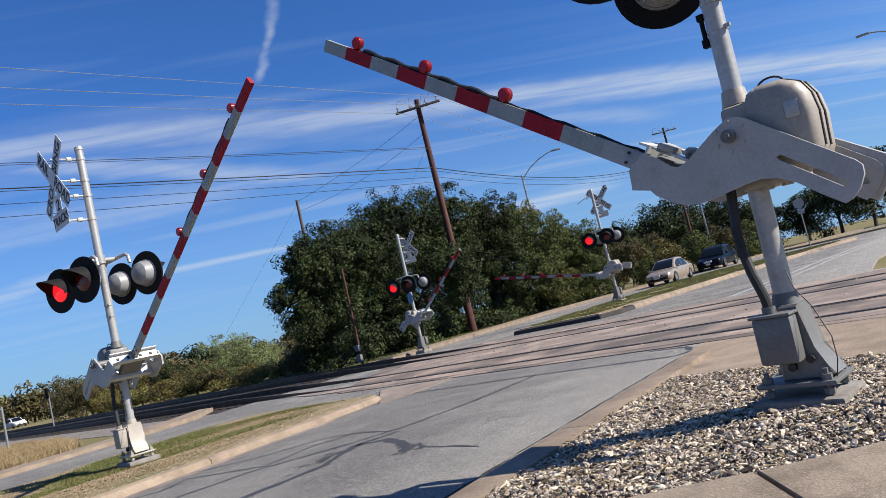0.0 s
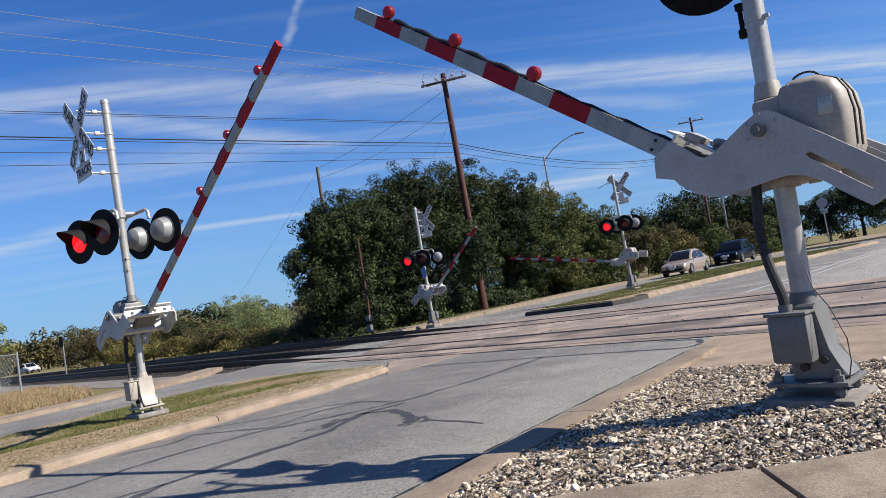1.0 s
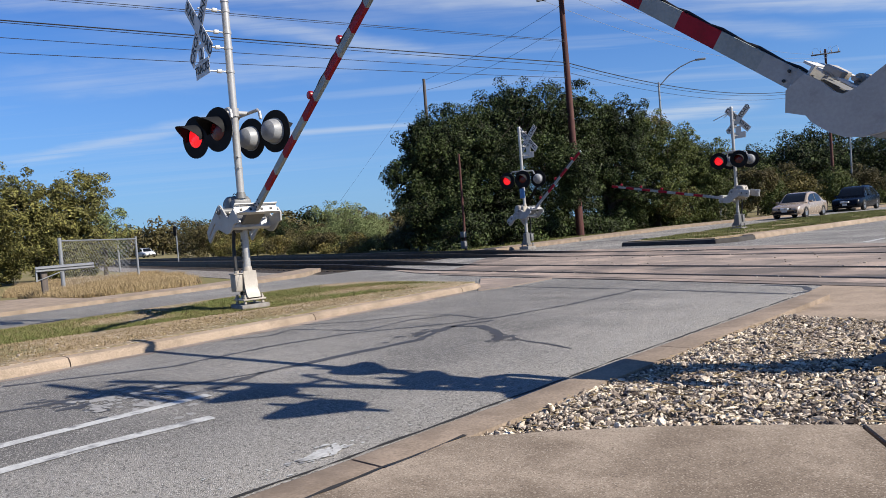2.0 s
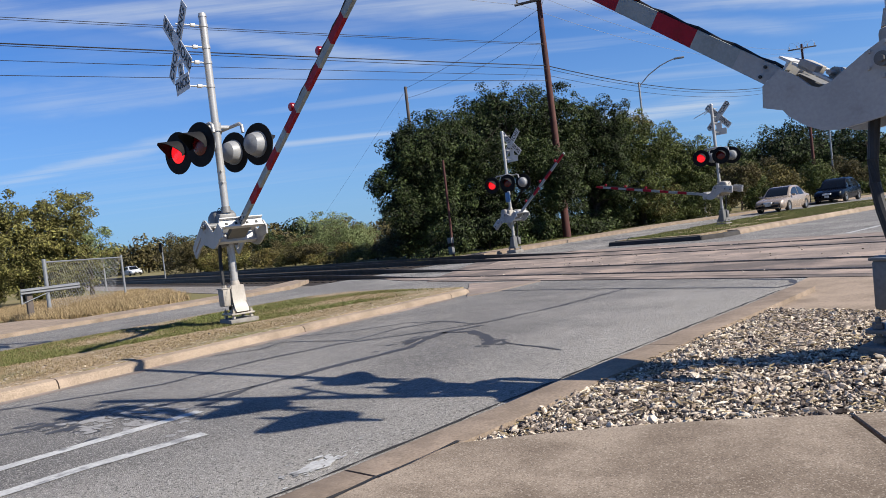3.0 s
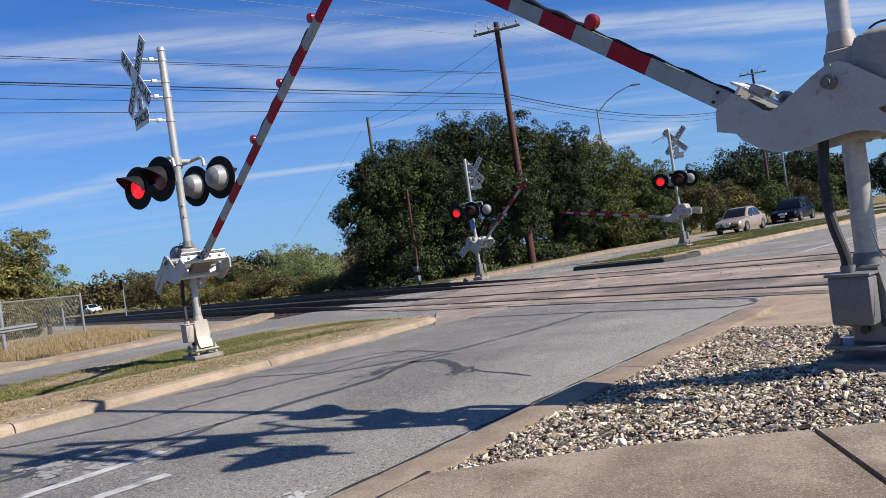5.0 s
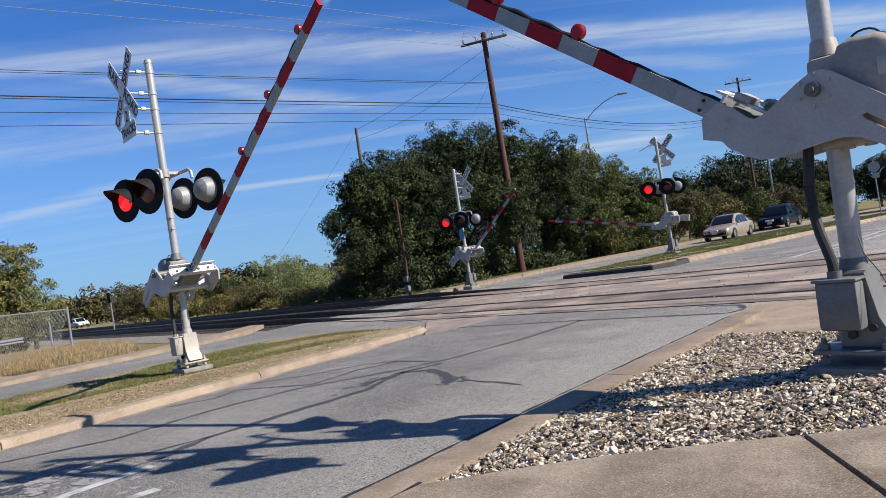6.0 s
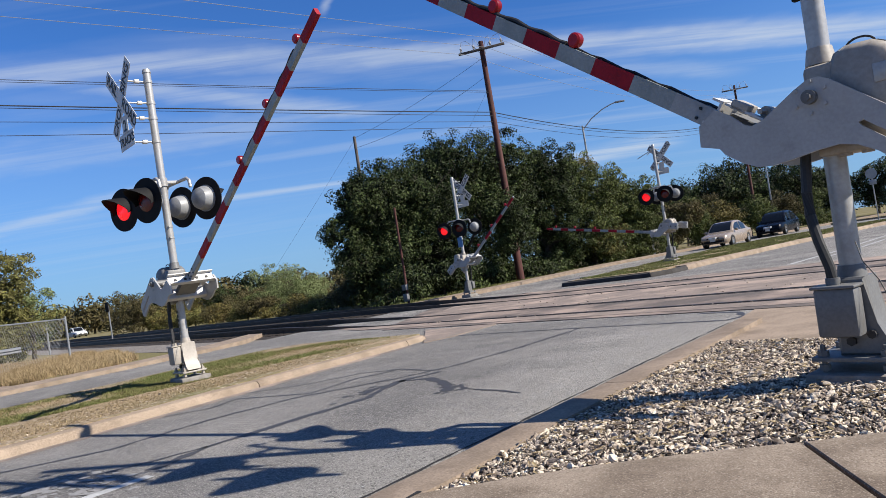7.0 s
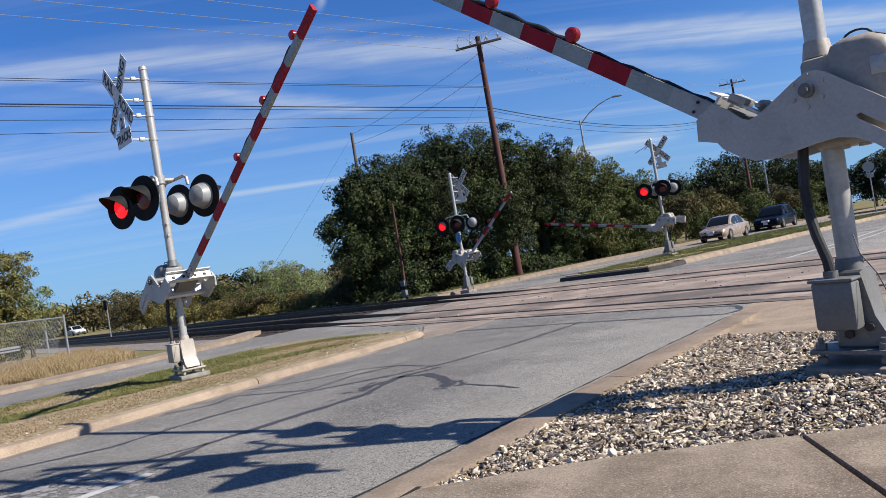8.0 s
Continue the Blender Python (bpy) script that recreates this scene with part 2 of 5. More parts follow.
speckle(M_SHOULDER, 25.0, (0.45, 0.42, 0.38), 0.75, 0.8)
M_RAIL = mat("rail_steel", (0.10, 0.075, 0.06), (0.055, 0.045, 0.04), scale=4, fine=50, rough=0.55, metal=0.5, bump=0.1)
M_GROOVE = mat("flangeway_rubber", (0.025, 0.022, 0.02), (0.012, 0.011, 0.01), rough=0.9, bump=0.3)
M_GREY = mat("grey_painted_steel", (0.50, 0.50, 0.49), (0.42, 0.42, 0.41), scale=5, fine=60, rough=0.45, bump=0.12, dist=0.003,
             stain=(0.27, 0.25, 0.23), stain_scale=3.2, stain_at=(0.58, 0.78))
M_ALU = mat("galvanised_mast", (0.56, 0.55, 0.53), (0.45, 0.44, 0.42), scale=5, fine=45, rough=0.42, metal=0.35, bump=0.1, dist=0.002,
            stain=(0.36, 0.34, 0.31), stain_scale=4, stain_at=(0.55, 0.75))
M_CASE = mat("weathered_case_paint", (0.47, 0.425, 0.365), (0.37, 0.33, 0.28), scale=4, fine=50, rough=0.5, bump=0.1, dist=0.003,
             stain=(0.26, 0.23, 0.19), stain_scale=2.6, stain_at=(0.56, 0.78))
M_HOUSE = mat("lamp_housing_paint", (0.34, 0.35, 0.36), (0.27, 0.28, 0.29), scale=8, fine=60, rough=0.45, bump=0.1, stain=(0.18, 0.18, 0.18), stain_scale=6, stain_at=(0.55, 0.75))
M_WHITE = mat("white_sheeting", (0.72, 0.71, 0.68), (0.62, 0.61, 0.59), rough=0.45, bump=0.05, stain=(0.45, 0.43, 0.4), stain_scale=4, stain_at=(0.6, 0.8))
# white of the arms, its colour greyed for dirt and for shade together
M_ARMGREY = mat("greyed_white_sheeting", (0.37, 0.40, 0.39), (0.29, 0.32, 0.31), rough=0.5, bump=0.05, stain=(0.28, 0.28, 0.27), stain_scale=4, stain_at=(0.58, 0.8))
M_RED = mat("red_sheeting", (0.40, 0.012, 0.028), (0.31, 0.010, 0.022), rough=0.6, spec=0.2, bump=0.05, stain=(0.22, 0.02, 0.02), stain_scale=5, stain_at=(0.6, 0.8))
M_BLACK = mat("black_paint", (0.012, 0.012, 0.013), (0.008, 0.008, 0.009), rough=0.75, bump=0.08, spec=0.2)
# kerb nose: its shadow side is put into this dark colour along with staining
M_DARKCONC = mat("stained_shaded_concrete", (0.055, 0.048, 0.042), (0.03, 0.027, 0.024), scale=4, fine=60, rough=0.9)
M_RUBBER = mat("black_cable", (0.02, 0.02, 0.022), (0.012, 0.012, 0.012), rough=0.6, bump=0.1)
M_LENS = mat("unlit_red_lens", (0.16, 0.008, 0.01), (0.10, 0.005, 0.006), scale=30, fine=200, rough=0.2, bump=0.2)
M_LIT = mat("lit_red_lens", (0.7, 0.01, 0.01), (0.6, 0.01, 0.01), rough=0.25, bump=0.0, emit=(1.0, 0.015, 0.025), emit_strength=0.5)
M_LAMP = mat("red_gate_lamp_lens", (0.26, 0.006, 0.016), (0.18, 0.005, 0.012), rough=0.3, spec=0.3, bump=0.1, emit=(1.0, 0.03, 0.05), emit_strength=0.02)
# dark grey box paint; on the median gate's case it stands in for shade
M_BOX = mat("dark_grey_paint_and_shade", (0.20, 0.20, 0.195), (0.15, 0.15, 0.145), rough=0.5, bump=0.1, stain=(0.15, 0.14, 0.13), stain_scale=4, stain_at=(0.58, 0.8))
M_TEXT = mat("black_lettering", (0.02, 0.02, 0.02), (0.015, 0.015, 0.015), rough=0.6, bump=0)
M_WOOD = mat("creosoted_pole", (0.12, 0.03, 0.022), (0.05, 0.018, 0.015), scale=3, fine=25, rough=0.85, bump=0.5, dist=0.01, stretch=(6, 6, 0.6),
             stain=(0.14, 0.07, 0.05), stain_scale=1.0, stain_at=(0.55, 0.75))
M_WOODGREY = mat("weathered_wood", (0.16, 0.13, 0.11), (0.09, 0.075, 0.065), scale=3, fine=25, rough=0.9, bump=0.5, stretch=(6, 6, 0.6))
M_BARK = mat("bark", (0.10, 0.075, 0.055), (0.05, 0.04, 0.03), scale=5, fine=30, rough=0.95, bump=0.9, dist=0.03, stretch=(3, 3, 1))
# near-black second tone puts the shade deep in the crowns into the leaf colour
M_OAK = leaf_mat("live_oak_leaves_with_shade", (0.062, 0.080, 0.027), (0.005, 0.008, 0.003), 0.75)
M_ROADLEAF = leaf_mat("elm_leaves", (0.135, 0.155, 0.048), (0.05, 0.06, 0.018), 0.6)
M_OAKRED = leaf_mat("turning_leaves", (0.15, 0.115, 0.038), (0.07, 0.07, 0.022))
M_OLIVE = leaf_mat("olive_leaves", (0.165, 0.15, 0.048), (0.08, 0.078, 0.025), 0.5)
M_BUSH = leaf_mat("shrub_leaves", (0.092, 0.108, 0.032), (0.045, 0.06, 0.017))
M_WILLOW = leaf_mat("willow_leaves", (0.18, 0.205, 0.09), (0.10, 0.125, 0.048))
M_DRYLEAF = leaf_mat("autumn_scrub_leaves", (0.105, 0.085, 0.036), (0.05, 0.045, 0.019))
M_GRASS = mat("grass_blades", (0.13, 0.16, 0.04), (0.20, 0.18, 0.07), scale=0.7, fine=8, rough=0.7, bump=0, per="island", spread=0.35, spec=0.2)
M_DRYGRASS = mat("dry_grass_blades", (0.38, 0.29, 0.17), (0.26, 0.19, 0.10), scale=0.7, fine=8, rough=0.8, bump=0, per="island", spread=0.35, spec=0.2)
M_TALLGRASS = mat("tall_dry_grass_blades", (0.46, 0.34, 0.19), (0.32, 0.23, 0.12), scale=0.7, fine=8, rough=0.8, bump=0, per="island", spread=0.4, spec=0.2)
M_XPALE = mat("pale_crossing_asphalt", (0.36, 0.29, 0.245), (0.21, 0.175, 0.15), scale=2.0, fine=110, rough=0.9, bump=0.6, dist=0.01, stain=(0.46, 0.36, 0.295), stain_scale=0.8, stain_at=(0.5, 0.62), spec=0.2)
M_PAINT = mat("worn_road_paint", (0.62, 0.62, 0.60), (0.40, 0.40, 0.39), scale=8, fine=60, rough=0.8, bump=0.3, stain=(0.2, 0.2, 0.2), stain_scale=5, stain_at=(0.52, 0.62))
M_OLDPAINT = mat("old_worn_paint", (0.38, 0.37, 0.36), (0.24, 0.235, 0.225), scale=20, fine=90, rough=0.9, bump=0.4)
M_TAR = mat("tar_sealant", (0.045, 0.044, 0.045), (0.07, 0.068, 0.068), rough=0.6, bump=0.2)
M_SIGNBLUE = mat("blue_sign", (0.10, 0.28, 0.62), (0.08, 0.24, 0.55), rough=0.4, bump=0.02)
M_WIRE = mat("wire", (0.03, 0.03, 0.035), (0.02, 0.02, 0.02), rough=0.5, metal=0.2, bump=0)
M_WIREALU = mat("bare_conductor", (0.55, 0.56, 0.58), (0.45, 0.46, 0.48), rough=0.35, metal=0.6, bump=0)
M_GLASSY = mat("porcelain", (0.5, 0.5, 0.52), (0.4, 0.4, 0.42), rough=0.2, bump=0)
M_GALV = mat("galvanised_fence", (0.40, 0.41, 0.42), (0.32, 0.33, 0.34), rough=0.45, metal=0.5, bump=0.1)
M_CARTAN = mat("beige_car_paint", (0.50, 0.40, 0.31), (0.49, 0.39, 0.30), rough=0.25, metal=0.4, bump=0, spec=0.6)
M_CARBLUE = mat("dark_car_paint", (0.003, 0.004, 0.008), (0.003, 0.004, 0.007), rough=0.25, metal=0.0, bump=0, spec=0.18)
M_CARWHITE = mat("white_car_paint", (0.75, 0.75, 0.75), (0.72, 0.72, 0.72), rough=0.25, bump=0)
M_CARGLASS = mat("tinted_glass", (0.012, 0.014, 0.016), (0.01, 0.012, 0.014), rough=0.06, bump=0, spec=0.4)
M_TYRE = mat("tyre_rubber", (0.02, 0.02, 0.02), (0.014, 0.014, 0.014), rough=0.85, bump=0.2)
M_RIM = mat("alloy_rim", (0.55, 0.55, 0.56), (0.45, 0.45, 0.46), rough=0.3, metal=0.8, bump=0)
M_HEADLAMP = mat("headlamp", (0.75, 0.76, 0.78), (0.65, 0.66, 0.68), rough=0.1, metal=0.3, bump=0)


# ---- mesh helpers ----
def box(bm, c, s, m=None, bevel=0.0):
    r = bmesh.ops.create_cube(bm, size=1.0, matrix=(m or Matrix()) @ Matrix.Translation(c) @ Matrix.Diagonal((*s, 1)))
    if bevel:
        vs = set(r["verts"])
        es = [e for e in bm.edges if e.verts[0] in vs and e.verts[1] in vs]
        bmesh.ops.bevel(bm, geom=es, offset=bevel, segments=2, affect="EDGES", profile=0.5)


def rod(bm, p0, p1, r0, r1=None, seg=12, cap=True):
    p0, p1 = Vector(p0), Vector(p1)
    d = p1 - p0
    if d.length < 1e-6:
        return
    q = d.to_track_quat("Z", "Y").to_matrix().to_4x4()
    bmesh.ops.create_cone(bm, cap_ends=cap, segments=seg, radius1=r0, radius2=r0 if r1 is None else r1, depth=d.length,
                          matrix=Matrix.Translation((p0 + p1) / 2) @ q)


def tube(bm, pts, r, seg=8, r_end=None):
    """A bent pipe through the points."""
    pts = [Vector(p) for p in pts]
    rings = []
    n = len(pts)
    for i, p in enumerate(pts):
        d = (pts[min(i + 1, n - 1)] - pts[max(i - 1, 0)]).normalized()
        q = d.to_track_quat("Z", "Y")
        rr = r + ((r_end - r) * i / (n - 1) if r_end is not None else 0)
        rings.append([bm.verts.new(p + q @ Vector((rr * math.cos(a), rr * math.sin(a), 0))) for a in [2 * math.pi * k / seg for k in range(seg)]])
    for a, b in zip(rings, rings[1:]):
        for k in range(seg):
            bm.faces.new((a[k], a[(k + 1) % seg], b[(k + 1) % seg], b[k]))
    bm.faces.new(rings[0][::-1])
    bm.faces.new(rings[-1])


def prism(bm, outline, depth, m=None, bevel=0.0):
    """Outline of (x, z), extruded along y from 0 to depth."""
    m = m or Matrix()
    a = [bm.verts.new(m @ Vector((x, 0, z))) for x, z in outline]
    b = [bm.verts.new(m @ Vector((x, depth, z))) for x, z in outline]
    n = len(outline)
    fs = [bm.faces.new(a), bm.faces.new(b[::-1])]
    for i in range(n):
        fs.append(bm.faces.new((a[(i + 1) % n], a[i], b[i], b[(i + 1) % n])))
    if bevel:
        es = [e for e in set(fs[0].edges) | set(fs[1].edges)]
        bmesh.ops.bevel(bm, geom=es, offset=bevel, segments=1, affect="EDGES")


def slab(bm, outline, z0, z1, bevel=0.0):
    """A flat outline of (x, y), raised from z0 to z1."""
    m = Matrix(((1, 0, 0, 0), (0, 0, 1, 0), (0, 1, 0, z0), (0, 0, 0, 1)))
    prism(bm, outline, z1 - z0, m, bevel)


def lathe(bm, prof, m=None, seg=24):
    """Turns (r, h) round the z axis of m."""
    m = m or Matrix()
    rings = []
    for r, h in prof:
        if r < 1e-5:
            rings.append([bm.verts.new(m @ Vector((0, 0, h)))])
        else:
            rings.append([bm.verts.new(m @ Vector((r * math.cos(2 * math.pi * k / seg), r * math.sin(2 * math.pi * k / seg), h))) for k in range(seg)])
    for a, b in zip(rings, rings[1:]):
        for k in range(seg):
            p, q = [a[k % len(a)], a[(k + 1) % len(a)]], [b[(k + 1) % len(b)], b[k % len(b)]]
            vs = []
            for v in p + q:
                if v not in vs:
                    vs.append(v)
            if len(vs) > 2:
                bm.faces.new(vs)


def link(name, bm, material, smooth=35):
    me = bpy.data.meshes.new(name)
    bmesh.ops.recalc_face_normals(bm, faces=bm.faces)
    bm.to_mesh(me)
    bm.free()
    me.materials.append(material)
    if smooth:
        for p in me.polygons:
            p.use_smooth = True
        me.set_sharp_from_angle(angle=radians(smooth))
    return new(name, me)


def part(name, bm, material, parent, label="", smooth=35):
    ob = link(name, bm, material, smooth)
    ob.parent = parent
    return tagged(ob, label)


def raw(name, verts, faces, material):
    me = bpy.data.meshes.new(name)
    me.from_pydata(verts, [], faces)
    me.materials.append(material)
    return new(name, me)


def empty(name, m, label, category, group="", kind=""):
    ob = new(name)
    ob.empty_display_size = 0.2
    ob.matrix_basis = m
    return tagged(ob, label, category, group, kind)


def lettering(text, size, m, parent, material, name="lettering"):
    cu = bpy.data.curves.new("text", "FONT")
    cu.body, cu.size, cu.align_x, cu.align_y, cu.extrude = text, size, "CENTER", "CENTER", 0.001
    cu.offset = size * 0.012
    tmp = bpy.data.objects.new("text", cu)
    scene.collection.objects.link(tmp)
    bpy.context.view_layer.update()
    me = bpy.data.meshes.new_from_object(tmp.evaluated_get(bpy.context.evaluated_depsgraph_get()))
    bpy.data.objects.remove(tmp)
    me.materials.clear()
    me.materials.append(material)
    ob = new(name, me)
    ob.parent = parent
    ob.matrix_basis = m
    return ob


def inside(p, poly):
    x, y = p
    c = False
    for (x0, y0), (x1, y1) in zip(poly, poly[1:] + poly[:1]):
        if (y0 > y) != (y1 > y) and x < (x1 - x0) * (y - y0) / (y1 - y0) + x0:
            c = not c
    return c


# ---- ground, road, medians ----
RAIL_U = Vector((-0.9496, 0.3134, 0))   # along the tracks
RAIL_N = Vector((0.3134, 0.9496, 0))    # across them
RAILS = [9.26, 10.695, 13.25, 14.685]


def rail_xy(off, s):
    p = RAIL_N * off + RAIL_U * s
    return p.x, p.y


def right_edge(y):
    """Right edge of the far median, which bends to the right."""
    return -7.0 + 0.125 * max(0, y - 21) + 0.0026 * max(0, y - 21) ** 2


bm = bmesh.new()
bmesh.ops.create_grid(bm, x_segments=60, y_segments=60, size=1500)
for v in bm.verts:
    v.co.z = -0.04
ground = tagged(link("ground", bm, M_FIELD), "dry grass and soil reaching the horizon", "ground", kind="structure")

far = [(right_edge(y) + 6.6, y) for y in range(22, 96, 4)]
farL = [(-15.7 + (0.22 * (y - 40) if y > 40 else 0) * 0.85 + 0.0016 * max(0, y - 40) ** 2, y) for y in range(20, 96, 4)]
road_poly = [(-15.7, -25), (-3.9, -25), (-2.2, 2), (-1.9, 7.4), (-1.9, 8.6), (8, 5.6), (8, 12.0), (-0.4, 17.5)] + far + farL[::-1]
bm = bmesh.new()
slab(bm, road_poly, -0.3, 0.0)
road = tagged(link("road", bm, M_ASPHALT, 0), "grey weathered asphalt road crossing the tracks", "road", kind="structure")

# crossing surface between and beside the rails
bm = bmesh.new()
slab(bm, [rail_xy(8.45, -9), rail_xy(15.6, -9), rail_xy(15.6, 21.2), rail_xy(8.45, 14.0)], -0.1, 0.012)
crossing = tagged(link("crossing_surface", bm, M_XING, 0), "reddish dusty level crossing surface between the rails", "crossing", kind="structure")


for lo, hi, mt, lb in ((10.80, 13.14, M_XPALE, "pale patched asphalt between the two tracks"), (14.8, 15.9, M_XPALE, "pale dusty strip beyond the tracks"), (8.7, 9.16, M_XPALE, "pale dusty strip before the tracks")):
    bm = bmesh.new()
    slab(bm, [rail_xy(lo, -9), rail_xy(hi, -9), rail_xy(hi, 17.5), rail_xy(lo, 15.5)], 0.0, 0.0155)
    tagged(link("crossing_strip", bm, mt, 0), lb, "crossing", kind="structure")


def kerb(name, pts, width, height, label, piece=3.0, material=None):
    """A row of kerb stones along the points, the road on the left of the way; each stone is a piece."""
    top = empty(name, Matrix(), label, "kerb", kind="structure")
    P = [Vector((x, y, 0)) for x, y in pts]
    for a, b in zip(P, P[1:]):
        n = max(1, round((b - a).length / piece))
        d = (b - a) / n
        t = d.normalized()
        nrm = Vector((t.y, -t.x, 0))
        for i in range(n):
            p0, p1 = a + d * i + t * 0.006, a + d * (i + 1) - t * 0.006
            bm = bmesh.new()
            k = 5
            prof = [(0.0, -0.1), (0.02, height * 0.5), (0.05, height * 0.88), (0.10, height), (width, height), (width, -0.1)]
            rows = [[bm.verts.new(p0.lerp(p1, j / k) + nrm * u + Vector((0, 0, h + (noise.noise(p0.lerp(p1, j / k) * 1.7) * 0.006 if h > 0.05 else 0)))) for u, h in prof] for j in range(k + 1)]
            for r0, r1 in zip(rows, rows[1:]):
                for q in range(len(prof) - 1):
                    bm.faces.new((r0[q], r0[q + 1], r1[q + 1], r1[q]))
            bm.faces.new(rows[0]); bm.faces.new(rows[-1][::-1])
            part("kerb_stone", bm, material or M_CONC, top)
    return top


# near median: kerb on the road side, soil and thin grass inside
kerb("median_kerb", [(-7.75, 9.95), (-7.36, 9.66), (-7.3, 9.1), (-7.28, 0), (-7.2, -25)], 0.22, 0.092, "weathered tan concrete kerb of the median")
bm = bmesh.new()
slab(bm, [(-7.42, -25), (-7.5, 9.1), (-7.62, 9.82), (-9.4, 10.1), (-10.8, 10.2), (-11.4, 9.7), (-11.6, 8.6), (-11.7, -25)], -0.1, 0.098)
tagged(link("median", bm, M_SOIL, 0), "bare soil median with thin patchy grass", "median", kind="structure")
bm = bmesh.new()
slab(bm, [(-7.11, 9.23), (-6.89, 9.77), (-6.88, 11.08), (-8.63, 11.32)], -0.05, 0.0195)
tagged(link("dusty_patch", bm, M_XPALE, 0), "pale pinkish dust spilling from the median nose", "road", kind="structure")

# far median
FM_R = [(right_edge(y), y) for y in range(23, 50, 3)] + [(-1.35, 49.6), (-1.6, 50.4), (-2.6, 50.8)]
FM_L = [(-10.4, 24.0), (-10.2, 30), (-9.9, 38), (-8.2, 44), (-5.0, 48.5), (-2.9, 50.6)]
kerb("far_median_kerb", [(-10.7, 21.5), (-7.4, 20.6), (-6.95, 21.2), (-6.8, 22.2)] [::-1] + [], 0.2, 0.13, "concrete nose of the far median, darkened for stain and shade", 1.5, M_DARKCONC)
kerb("far_median_side_kerb", FM_R[::-1] + [(-6.8, 22.2)], 0.4, 0.15, "tan concrete kerb along the grass median")
bm = bmesh.new()
slab(bm, [(x - 0.3, y) for x, y in [(-7.0, 22.2)] + FM_R] + FM_L[::-1] + [(-10.55, 21.7), (-7.5, 20.85)], -0.1, 0.15)
tagged(link("median", bm, M_SOIL, 0), "grassy median between the carriageways", "median", kind="structure")

bm = bmesh.new()
slab(bm, [(-8.5, 66), (-4, 63.5), (1.0, 64.5), (4.0, 68), (0, 72), (-6, 71)], -0.1, 0.14)
tagged(link("far_island", bm, M_SOIL, 0), "distant grassy traffic island", "median", kind="structure")

# far side verge of the oncoming carriageway, and its pale walk
bm = bmesh.new()
verge = [(-15.7, -25), (-15.6, 11.5), (-16.2, 13.2), (-17.6, 15.0), (-18.6, 15.3), (-17.2, 12.6), (-16.7, 10), (-16.9, 7.5), (-19.5, 7.6), (-21, 6.5), (-21, -25)]
slab(bm, verge, -0.1, 0.085)
tagged(link("far_walk", bm, M_CONC, 0), "pale tan concrete walk beside the oncoming lanes", "sidewalk", kind="structure")
bm = bmesh.new()
slab(bm, [(-15.8, 21.8), (-15.8, 40)] + [(x - 0.1, y) for x, y in farL if y > 40] + [(x - 1.7, y) for x, y in farL[::-1] if y > 40] + [(-17.4, 40), (-17.2, 30), (-16.9, 21.4)], -0.1, 0.12)
tagged(link("far_sidewalk", bm, M_CONC, 0), "pale concrete sidewalk beside the oncoming lanes", "sidewalk", kind="structure")

# near right side: kerb, concrete strip, gravel bed, sidewalk
kerb("roadside_kerb", [(-4.1, -25), (-2.36, 2.0), (-2.22, 4.7), (-2.03, 7.6)], 0.33, 0.14, "worn tan concrete kerb beside the gravel")
bm = bmesh.new()
slab(bm, [(-1.76, 6.25), (3.2, 4.8), (8, 3.5), (8, 5.7), (-2.03, 8.75), (-2.02, 7.61), (-1.72, 7.61)], -0.1, 0.10)
tagged(link("apron", bm, M_CONC, 0), "tan concrete apron between gravel and tracks", "apron", kind="structure")
def walk_edge(x):
    """y of the line where the sidewalk meets the gravel."""
    return 2.52 + 0.60 * (x + 1.9) + 0.05 * math.sin((x + 1.9) * 3)


def gravel_z(x, y):
    k = min(1.0, max(0.0, (y - walk_edge(x)) / 0.7))
    return 0.125 + 0.06 * k * k * (3 - 2 * k) * math.exp(-((x + 0.5) ** 2 + (y - 4.25) ** 2) / 1.1) + 0.012 * noise.noise(Vector((x * 2, y * 2, 0)))


def kerb_back(y):
    return -2.04 + 0.065 * (y - 2)


bm = bmesh.new()
bmesh.ops.create_grid(bm, x_segments=70, y_segments=50, size=1)
for v in bm.verts:
    u, w = (v.co.x + 1) / 2, (v.co.y + 1) / 2
    x = -2.02 + u * 5.2
    y0, y1 = walk_edge(x) - 0.06, 6.3 - 0.29 * (x + 1.78)
    y = y0 + (y1 - y0) * w
    x = max(x, kerb_back(y) + 0.0)
    v.co = (x, y, gravel_z(x, y) - 0.012)
gravel_bed = tagged(link("gravel_bed", bm, M_GRAVELBED), "dusty bed of gravel round the crossing gate", "gravel bed", kind="structure")
side = empty("sidewalk", Matrix(), "brownish stained concrete sidewalk", "sidewalk", kind="structure")
JD = Vector((0.24, -0.46)).normalized()
for x0, x1 in ((-2.02, -0.66), (-0.645, 0.9), (0.915, 2.6)):
    bm = bmesh.new()
    a = [(x0 + (x1 - x0) * k / 6, walk_edge(x0 + (x1 - x0) * k / 6)) for k in range(7)]
    e = (a[-1][0] + JD.x * 9, a[-1][1] + JD.y * 9)
    st = [(kerb_back(-7), -7.0)] if x0 < -2 else [(a[0][0] + JD.x * 9, a[0][1] + JD.y * 9)]
    slab(bm, a + [e] + st, -0.1, 0.145, 0.005)
    part("slab", bm, M_WALK, side, smooth=0)

